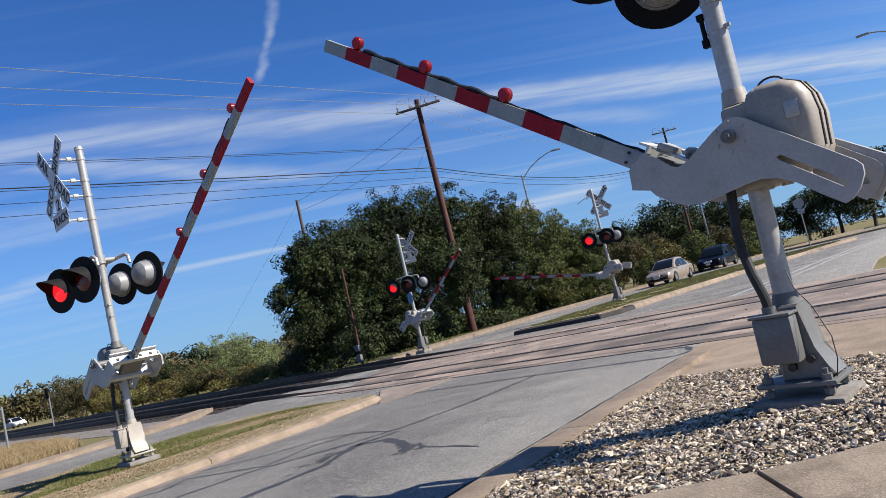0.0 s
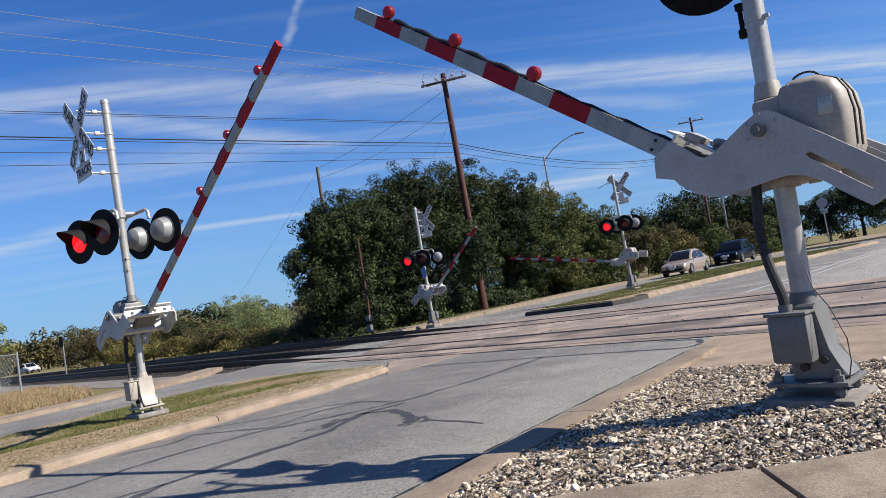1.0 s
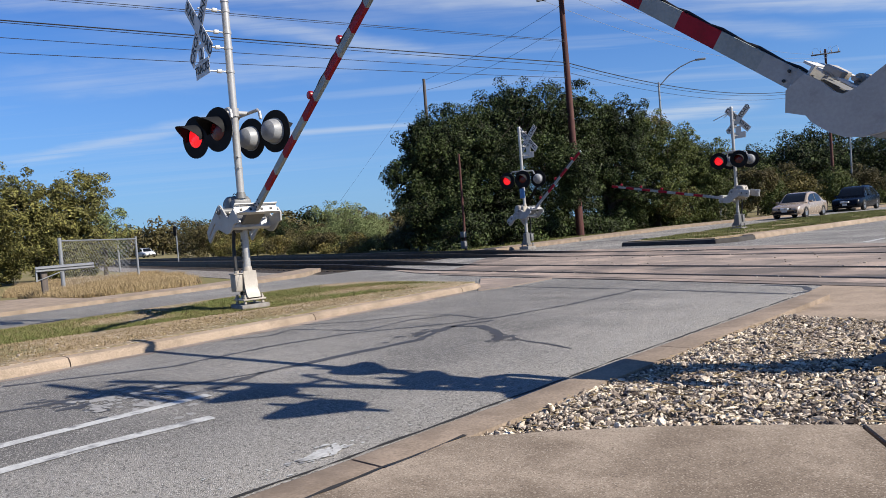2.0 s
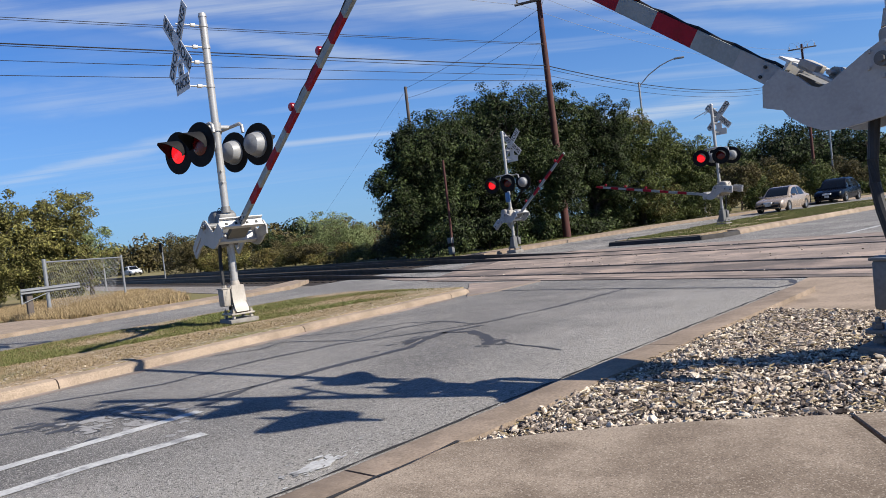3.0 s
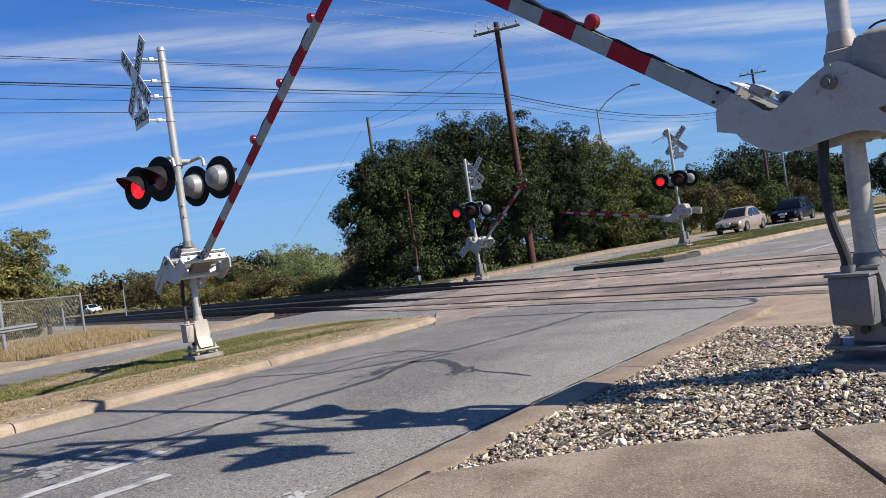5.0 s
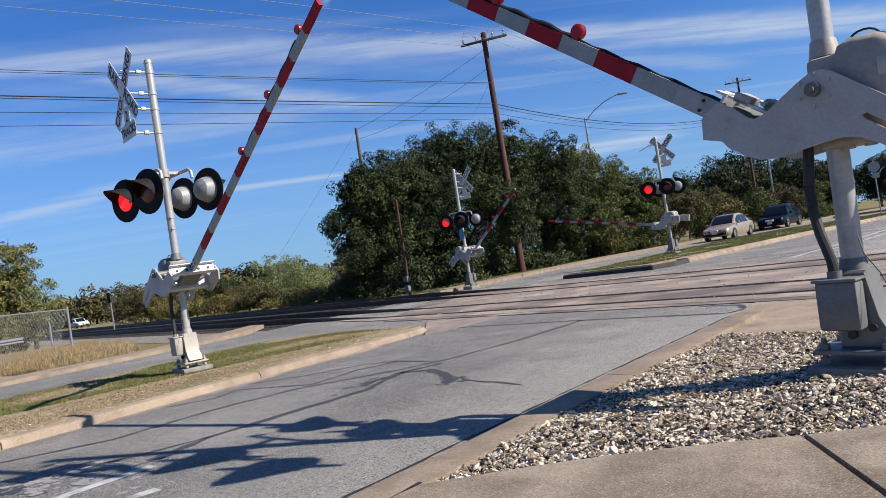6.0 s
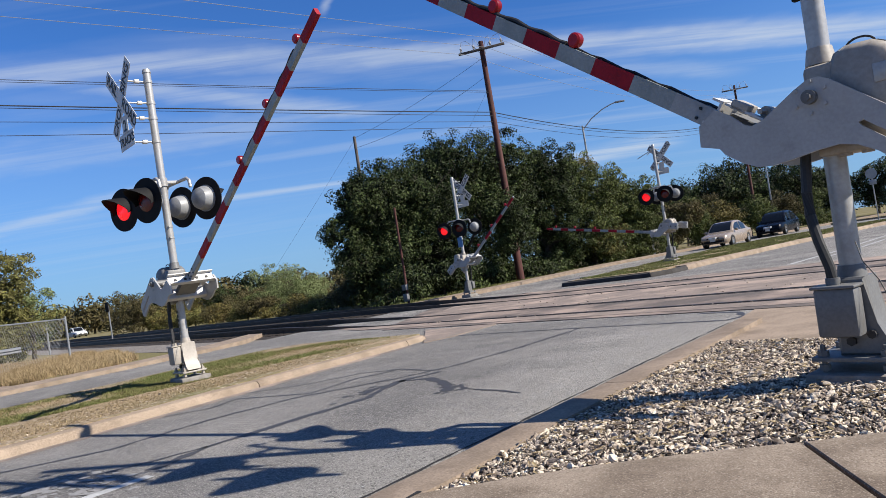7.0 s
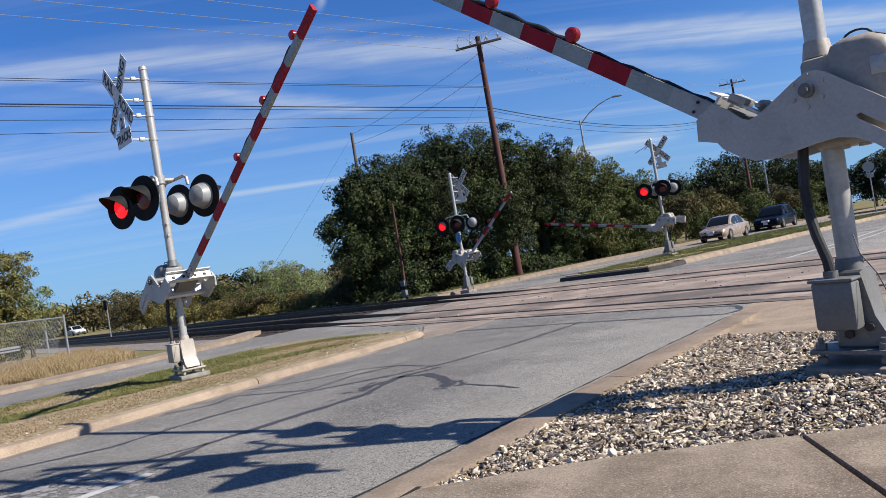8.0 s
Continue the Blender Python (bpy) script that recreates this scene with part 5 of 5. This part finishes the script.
# ---- poles and wires ----
def utility_pole(name, x, y, h, lean, label, arms=True, r=0.16, material=None):
    p = empty(name, pose(x, y, -0.1, lean[0], lean[1], 0), label, "utility pole", "utility poles")
    bm = bmesh.new()
    rod(bm, (0, 0, 0), (0, 0, h), r, r * 0.62, 16)
    part("pole", bm, material or M_WOOD, p)
    if arms:
        for z, w in ((h - 0.45, 1.25),):
            bm = bmesh.new()
            box(bm, (0, -0.14, z), (0.10, 0.10, 0.12), pose(0, 0, 0, 0, 0, 18), 0.01)
            box(bm, (0, -0.14, z), (w * 2, 0.1, 0.12), pose(0, 0, 0, 0, 0, 18), 0.01)
            part("cross_arm", bm, M_WOODGREY, p)
        for k, dx in enumerate((-1.1, -0.4, 0.5, 1.1)):
            bm = bmesh.new()
            q = pose(0, 0, 0, 0, 0, 18) @ Vector((dx, -0.14, h - 0.38))
            for j in range(3):
                rod(bm, (q.x, q.y, q.z + 0.05 + j * 0.07), (q.x, q.y, q.z + 0.09 + j * 0.07), 0.07, 0.04, 10)
            rod(bm, q, (q.x, q.y, q.z + 0.3), 0.02, seg=6)
            part("insulator", bm, M_GLASSY, p)
            bm = bmesh.new()
            tube(bm, [(q.x, q.y, q.z + 0.3), (q.x * 0.9, q.y, q.z + 0.55), (q.x * 0.6, q.y, q.z + 0.5), (q.x * 0.35, 0, q.z + 0.1), (0, 0.1, q.z - 0.5)], 0.012, 5)
            part("jumper_wire", bm, M_WIREALU, p)
    return p


def wire(name, a, b, sag, r, material, label):
    bm = bmesh.new()
    a, b = Vector(a), Vector(b)
    n = 24
    tube(bm, [a.lerp(b, k / n) - Vector((0, 0, sag * 4 * (k / n) * (1 - k / n))) for k in range(n + 1)], r, 5)
    return tagged(link(name, bm, material), label, "overhead wire", "overhead wires")


utility_pole("utility_pole", -19.0, 33.7, 12.9, (0, -0.6), "tall reddish-brown wooden utility pole with insulators", True, 0.21)
utility_pole("wooden_pole", -29.2, 34.2, 10.2, (0, 0), "plain weathered wooden pole behind the oaks", False, 0.14, M_WOODGREY)
utility_pole("distant_utility_pole", -16.5, 78.3, 15.2, (0, 0), "distant wooden utility pole with wires")
utility_pole("grey_pole", -16.0, 84.0, 7.8, (0, 0.5), "slim grey pole at the wood's edge", False, 0.11, M_GALV)
for z, z_end, off, mt, r in ((12.66, 14.4, 0.9, M_WIREALU, 0.011), (12.40, 13.6, 0.2, M_WIREALU, 0.011), (12.28, 13.2, -0.9, M_WIREALU, 0.011),
                             (10.10, 10.2, 0, M_WIRE, 0.013), (10.02, 10.1, 0.05, M_WIRE, 0.010), (8.97, 9.5, 0, M_WIRE, 0.024), (8.78, 9.5, 0.05, M_WIRE, 0.013),
                             (8.47, 8.85, 0, M_WIRE, 0.012), (8.19, 8.15, 0, M_WIRE, 0.012)):
    a = Vector((-19.05 + off, 33.65 + off * 0.3, z))
    wire("overhead_wire", a, (-33.4 + off, -9 + off * 0.3, z_end), 0.12, r, mt, "long overhead wire between poles")
    if z > 12 or 8.3 < z < 9:
        wire("overhead_wire", a, (-16.5 + off, 78.3, z + (1.9 if z > 12 else 2.8)), 1.2, r, mt, "long overhead wire between poles")
wire("service_wire", (-19.1, 33.6, 11.9), (-29.2, 34.2, 10.0), 0.2, 0.009, M_WIRE, "thin service wire to the wooden pole")
wire("service_wire", (-19.1, 33.6, 10.9), (-29.2, 34.2, 9.4), 0.4, 0.009, M_WIRE, "thin service wire to the wooden pole")
wire("guy_wire", (-29.2, 34.2, 9.9), (-37.5, 30.5, 0.0), 0.05, 0.005, M_WIRE, "thin guy wire of the wooden pole")
wire("guy_wire", (-19.1, 33.6, 10.2), (-23.0, 31.5, 4.0), 0.05, 0.005, M_WIRE, "thin guy wire of the utility pole")


def street_lamp(x, y, h, reach, yaw, label):
    s = empty("street_lamp", pose(x, y, 0, 0, 0, yaw), label, "street lamp", "street lamps")
    bm = bmesh.new()
    tube(bm, [(0, 0, 0), (0, 0, h * 0.5), (0, 0, h - 1.1)], 0.09, 10, 0.06)
    part("pole", bm, M_GALV, s)
    bm = bmesh.new()
    tube(bm, [(0, 0, h - 1.5), (0.08, 0, h - 1.3), (reach * 0.28, 0, h - 0.75), (reach * 0.6, 0, h - 0.3), (reach * 0.85, 0, h - 0.08), (reach, 0, h)], 0.035, 8)
    part("arm", bm, M_GALV, s)
    bm = bmesh.new()
    box(bm, (reach + 0.3, 0, h), (0.62, 0.24, 0.1), None, 0.03)
    part("lamp_head", bm, M_GALV, s)
    return s


street_lamp(4.3, 45.3, 10.5, 2.4, 180, "grey metal street lamp beside the road")
street_lamp(-19.3, 45.6, 10.3, 2.3, 22, "grey metal street lamp with a curved arm")

# ---- brown post with boxes near the far gate ----
p = empty("signal_post", pose(-17.9, 22.7, -0.04), "slim rusty brown post with small grey boxes", "post")
bm = bmesh.new(); rod(bm, (0, 0, 0), (0, 0, 3.9), 0.05, 0.045, 10); part("post", bm, M_WOOD, p)
for z, s in ((0.75, 0.22), (0.35, 0.3)):
    bm = bmesh.new(); box(bm, (0, -0.1, z), (0.2, 0.16, s), None, 0.01); part("box", bm, M_BOX, p)


p = empty("round_sign", pose(-3.6, 46.0, 0.1, 0, 0, 8), "back of a round traffic sign on a post", "traffic sign")
bm = bmesh.new(); rod(bm, (0, 0, 0), (0, 0, 3.0), 0.03, seg=8); part("post", bm, M_GALV, p)
bm = bmesh.new(); lathe(bm, [(0, -0.004), (0.28, -0.004), (0.28, 0.004), (0, 0.004)], pose(0, -0.04, 2.65, 90, 0, 0), 28); part("disc", bm, M_GALV, p, "plain grey disc")
bm = bmesh.new(); box(bm, (0.02, -0.04, 2.18), (0.34, 0.006, 0.26), None, 0.002); part("plate", bm, M_GALV, p)


# ---- cars ----
def car(name, m, paint, label, L, Wd, H, suv=False):
    c = empty(name, m, label, "car", "cars waiting at the crossing")
    hw = Wd / 2
    # lower body: sections along x (front at +x)
    bl = 0.50 if suv else 0.45
    secs = [(-L / 2, 0.38, 0.86, 0.80), (-L / 2 + 0.12, 0.25, 1.0 * bl * 2, 0.93), (-L / 4, 0.2, 1.02 * bl * 2, 1.0), (0.3, 0.2, 0.98 * bl * 2, 1.0), (L / 4, 0.2, 0.94 * bl * 2, 0.99),
            (L / 2 - 0.35, 0.22, 0.80 * bl * 2, 0.95), (L / 2 - 0.06, 0.26, 0.70 * bl * 2, 0.86), (L / 2, 0.35, 0.55 * bl * 2, 0.78)]
    bm = bmesh.new()
    rows = []
    for x, z0, z1, w in secs:
        y = hw * w
        prof = [(-y * 0.9, z0), (-y, z0 + 0.15), (-y, z1 - 0.2), (-y * 0.93, z1 - 0.03), (-y * 0.8, z1), (y * 0.8, z1), (y * 0.93, z1 - 0.03), (y, z1 - 0.2), (y, z0 + 0.15), (y * 0.9, z0)]
        rows.append([bm.verts.new((x, a, b)) for a, b in prof])
    for r0, r1 in zip(rows, rows[1:]):
        for k in range(10):
            bm.faces.new((r0[k], r0[(k + 1) % 10], r1[(k + 1) % 10], r1[k]))
    bm.faces.new(rows[0]); bm.faces.new(rows[-1][::-1])
    body = part("body", bm, paint, c, "", 50)
    # cabin: glass with roof and pillars
    f0, f1, r1_, r0_ = (L * 0.22, L * 0.06, -L * 0.34, -L * 0.46) if suv else (L * 0.22, L * 0.04, -L * 0.24, -L * 0.38)
    zb = bl * 2 - 0.04
    mid = (f1 + r1_) / 2
    st = [(f0 + 0.05, zb - 0.02, 0.88), (f0 * 0.72 + f1 * 0.28, zb + (H - zb) * 0.38, 0.83), (f0 * 0.28 + f1 * 0.72, zb + (H - zb) * 0.82, 0.77), (f1 - 0.05, H - 0.035, 0.73), (mid, H, 0.72),
          (r1_ + 0.1, H - (0.09 if suv else 0.05), 0.71), (r1_ * 0.6 + r0_ * 0.4, zb + (H - zb) * 0.66, 0.74), (r0_, zb + 0.02, 0.82)]
    bm = bmesh.new()
    rows = []
    for x, zt, w in st:
        zt = max(zt, zb + 0.0)
        rows.append([bm.verts.new((x, y * hw, z)) for y, z in ((-0.94, zb - 0.06), (-0.93 + (0.93 - w) * 0.12, zb), (-w - 0.01, max(zb, zt - 0.07)), (-w + 0.07, zt), (w - 0.07, zt), (w + 0.01, max(zb, zt - 0.07)), (0.93 - (0.93 - w) * 0.12, zb), (0.94, zb - 0.06))])
    for q0, q1 in zip(rows, rows[1:]):
        for k in range(7):
            bm.faces.new((q0[k], q0[k + 1], q1[k + 1], q1[k]))
    bmesh.ops.remove_doubles(bm, verts=bm.verts, dist=0.001)
    part("cabin", bm, paint, c, "", 40)

    def at_x(x):
        for (xa, za, wa), (xb, z_b, wb) in zip(st, st[1:]):
            if xa >= x >= xb:
                q = (xa - x) / (xa - xb)
                return za + (z_b - za) * q, wa + (wb - wa) * q
        return zb, 0.8
    for (xa, xb, nm) in ((f0 - 0.02, f1 + 0.06, "windscreen"), (r1_ - 0.04, r0_ + 0.08, "rear_window")):
        bm = bmesh.new()
        prev = None
        for q in range(6):
            x = xa + (xb - xa) * q / 5
            z, w = at_x(x)
            up = 0.012
            cur = [bm.verts.new((x + (0.01 if nm == "windscreen" else -0.01), y, z + up)) for y in (-(w - 0.13) * hw, (w - 0.13) * hw)]
            if prev:
                bm.faces.new((prev[0], prev[1], cur[1], cur[0]))
            prev = cur
        part(nm, bm, M_CARGLASS, c, "dark glass")
    for sy in (-1, 1):
        for xa, xb in ((f0 * 0.62 + f1 * 0.38, mid + 0.12), (mid + 0.04, r1_ * 0.75 + r0_ * 0.25)):
            bm = bmesh.new()
            prev = None
            for q in range(6):
                x = xa + (xb - xa) * q / 5
                z, w = at_x(x)
                zt = z - 0.10
                lo, hi = zb + 0.03, max(zb + 0.05, zt)
                wl = 0.93 - (0.93 - w) * 0.12
                fr = lambda zz: wl + (w + 0.01 - wl) * min(1, max(0, (zz - zb) / max(0.05, z - 0.07 - zb)))
                cur = [bm.verts.new((x, sy * (fr(lo) * hw + 0.012), lo)), bm.verts.new((x, sy * (fr(hi) * hw + 0.012), hi))]
                if prev:
                    bm.faces.new((prev[0], prev[1], cur[1], cur[0]))
                prev = cur
            part("side_window", bm, M_CARGLASS, c, "dark glass")
    for sx in (L * 0.30, -L * 0.29):
        for sy in (-1, 1):
            bm = bmesh.new()
            R = 0.36 if suv else 0.32
            lathe(bm, [(R * 0.62, -0.1), (R * 0.95, -0.1), (R, -0.07), (R, 0.07), (R * 0.95, 0.1), (R * 0.62, 0.1)], pose(sx, sy * (hw - 0.09), R, 90, 0, 0), 24)
            w = part("wheel", bm, M_TYRE, c, "black tyre")
            bm = bmesh.new()
            lathe(bm, [(0, 0.06 * 1), (R * 0.2, 0.07), (R * 0.62, 0.085), (R * 0.63, -0.085), (0, -0.06)], pose(sx, sy * (hw - 0.09), R, 90, 0, 0), 20)
            part("rim", bm, M_RIM, w, "alloy rim")
    for sy in (-1, 1):
        bm = bmesh.new()
        box(bm, (L / 2 - 0.16, sy * hw * 0.70, 0.62 * bl * 2), (0.26, 0.32, 0.13), pose(0, 0, 0, 0, 0, sy * -14), 0.03)
        part("headlight", bm, M_HEADLAMP, c, "clear headlight")
        bm = bmesh.new()
        box(bm, (L * 0.17, sy * (hw + 0.07), zb + 0.06), (0.12, 0.18, 0.13), None, 0.03)
        part("mirror", bm, paint, c)
    bm = bmesh.new()
    box(bm, (L / 2 - 0.03, 0, 0.36), (0.09, Wd * 0.62, 0.14), None, 0.02)
    box(bm, (L / 2 - 0.05, 0, 0.56), (0.09, Wd * 0.42, 0.08), None, 0.02)
    part("grille", bm, M_BLACK, c, "black grille")
    bm = bmesh.new()
    box(bm, (L / 2 + 0.02, 0, 0.46), (0.02, 0.31, 0.15), None, 0.003)
    part("number_plate", bm, M_WHITE, c, "pale number plate")
    return c


car("sedan", pose(-11.75, 46.8, 0.0, 0, 0, 264), M_CARTAN, "beige sedan waiting at the crossing", 4.55, 1.76, 1.47)
car("dark_suv", pose(-10.9, 58.0, 0.0, 0, 0, 264), M_CARBLUE, "dark blue sport utility vehicle waiting behind the sedan", 4.7, 1.95, 1.68, True)


# ---- fence, guard rail, signals and dry grass on the far side of the tracks' approach ----
def chain_fence(p0, p1, h, label):
    f = empty("chain_link_fence", Matrix(), label, "fence")
    a, b = Vector(p0), Vector(p1)
    L = (b - a).length
    t = (b - a) / L
    for k in range(2):
        bm = bmesh.new()
        q = a.lerp(b, k)
        rod(bm, q, q + Vector((0, 0, h + 0.1)), 0.06 if k else 0.045, seg=10)
        part("post", bm, M_GALV, f)
    bm = bmesh.new()
    rod(bm, a + Vector((0, 0, h)), b + Vector((0, 0, h)), 0.025, seg=8)
    part("top_rail", bm, M_GALV, f)
    vs, fs = [], []
    st = 0.14
    n = int((L + h) / st)
    up = Vector((0, 0, 1))
    nn = Vector((t.y, -t.x, 0))
    for sgn in (1, -1):
        for k in range(n):
            s0 = k * st - (h if sgn > 0 else 0)
            s1 = s0 + h
            z0, z1 = (0, h) if sgn > 0 else (h, 0)
            if s0 < 0:
                z0 += (-s0) * (1 if sgn > 0 else -1); s0 = 0
            if s1 > L:
                z1 -= (s1 - L) * (1 if sgn > 0 else -1); s1 = L
            if s1 - s0 < 0.02:
                continue
            A, B = a + t * s0 + up * z0, a + t * s1 + up * z1
            d = (B - A).normalized()
            w = d.cross(nn).normalized() * 0.0022
            i = len(vs)
            vs += [A + w, A - w + nn * 0.002, B - w + nn * 0.002, B + w, A - nn * 0.002, B - nn * 0.002]
            fs += [(i, i + 1, i + 2, i + 3), (i + 1, i + 4, i + 5, i + 2), (i + 4, i, i + 3, i + 5)]
    m = raw("mesh", [tuple(v) for v in vs], fs, M_GALV)
    m.parent = f
    return f


chain_fence((-28.85, 15.0, -0.04), (-24.0, 10.0, -0.04), 1.6, "galvanised chain-link fence panel in dry grass")
chain_fence((-19.8, 50.2, 0.0), (-17.8, 51.0, 0.0), 1.6, "chain-link fence beside the far sidewalk")
gr = empty("guard_rail", Matrix(), "short grey steel guard rail end on one post", "guard rail")
GR = pose(-21.36, 8.2, 0, 0, 0, -8)     # the beam runs along its y
bm = bmesh.new()
prism(bm, [(0, 0.68), (0.05, 0.70), (0.05, 0.735), (0.0, 0.755), (0.05, 0.775), (0.05, 0.815), (0, 0.84), (-0.02, 0.84), (-0.02, 0.68)], 1.5, GR)
part("beam", bm, M_GALV, gr, "", 0)
bm = bmesh.new()
box(bm, (-0.09, 0.22, 0.30), (0.13, 0.15, 0.80), GR, 0.008)
part("post", bm, M_WOODGREY, gr, "dark weathered post")
bm = bmesh.new()
box(bm, (0.0, 0.02, 0.60), (0.02, 0.04, 0.34), GR)
rod(bm, GR @ Vector((0.0, 0.03, 0.45)), GR @ Vector((0.0, 0.75, 0.69)), 0.014, seg=6)
part("brace", bm, M_GALV, gr)


def rail_signal(x, y, h, label):
    s = empty("railway_signal", pose(x, y, -0.03), label, "railway signal", "railway signals")
    bm = bmesh.new(); rod(bm, (0, 0, 0), (0, 0, h), 0.05, seg=8); part("mast", bm, M_GALV, s)
    bm = bmesh.new(); box(bm, (0, -0.1, h - 0.1), (0.4, 0.12, 0.75), None, 0.08); part("head", bm, M_BLACK, s, "black signal head")


rail_signal(-51.8, 30.2, 2.5, "small railway signal beside the tracks")
rail_signal(-40.5, 20.0, 2.3, "small railway signal behind the fence")
car("white_car", pose(-110.3, 58.8, -0.04, 0, 0, -8), M_CARWHITE, "distant white car beyond the tracks", 4.5, 1.8, 1.5)


def blades(name, polys, n, h, material, z, label, seed, lean=0.5, width=0.006):
    """Thin blades of grass scattered in a flat outline."""
    rg = np.random.default_rng(seed)
    vs, fs = [], []
    xs = [p[0] for p in polys]; ys = [p[1] for p in polys]
    k = 0
    tries = 0
    while k < n and tries < n * 8:
        tries += 1
        x, y = rg.uniform(min(xs), max(xs)), rg.uniform(min(ys), max(ys))
        if not inside((x, y), polys) or noise.noise(Vector((x * 0.7, y * 0.7, seed))) < rg.uniform(-0.35, 0.3):
            continue
        for _ in range(3):
            a = rg.uniform(0, 6.28)
            hh = h * rg.uniform(0.4, 1.1)
            dx, dy = math.cos(a), math.sin(a)
            px, py = x + rg.normal() * 0.03, y + rg.normal() * 0.03
            l = lean * rg.random() * hh
            i = len(vs)
            vs += [(px - dy * width, py + dx * width, z), (px + dy * width, py - dx * width, z), (px + dx * l, py + dy * l, z + hh)]
            fs.append((i, i + 1, i + 2))
        k += 1
    return tagged(raw(name, vs, fs, material), label, "grass", kind="stuff")


blades("median_grass", [(-9.4, 3.2), (-8.4, 8.2), (-7.8, 9.7), (-9.5, 9.95), (-11.3, 9.6), (-11.5, 0), (-10.2, 0)], 24000, 0.032, M_GRASS, 0.096, "short green grass on the median", 3, 1.6, 0.005)
blades("median_dry_grass", [(-7.7, 0), (-7.7, 8.6), (-9.0, 9.5), (-11.4, 9.0), (-11.5, -2)], 14000, 0.022, M_DRYGRASS, 0.096, "short dry grass on the median", 4, 2.0, 0.005)
blades("far_median_grass", [(-10.3, 22.0), (-7.8, 21.3), (-6.7, 26), (-4.7, 36), (-2.4, 47.3), (-2.3, 49.8), (-5.2, 47.9), (-8.4, 43.2), (-9.8, 37), (-10.0, 30)], 30000, 0.06, M_GRASS, 0.145, "mown green grass of the far median", 5, 0.9, 0.012)
blades("tall_dry_grass", [(-17.8, 9.5), (-19.4, 12), (-26, 15.2), (-31, 16.6), (-33, 12), (-24, 8.2), (-19.5, 8.2)], 42000, 0.24, M_TALLGRASS, -0.04, "tall dry grass beside the tracks", 6, 1.1, 0.005)
blades("verge_grass", [(-17.2, 21.5), (-17.0, 30), (-17.4, 45), (-20, 52), (-21.5, 45), (-20.5, 30), (-19, 21)], 15000, 0.16, M_GRASS, -0.04, "rough green verge grass under the oaks", 7, 0.7, 0.012)
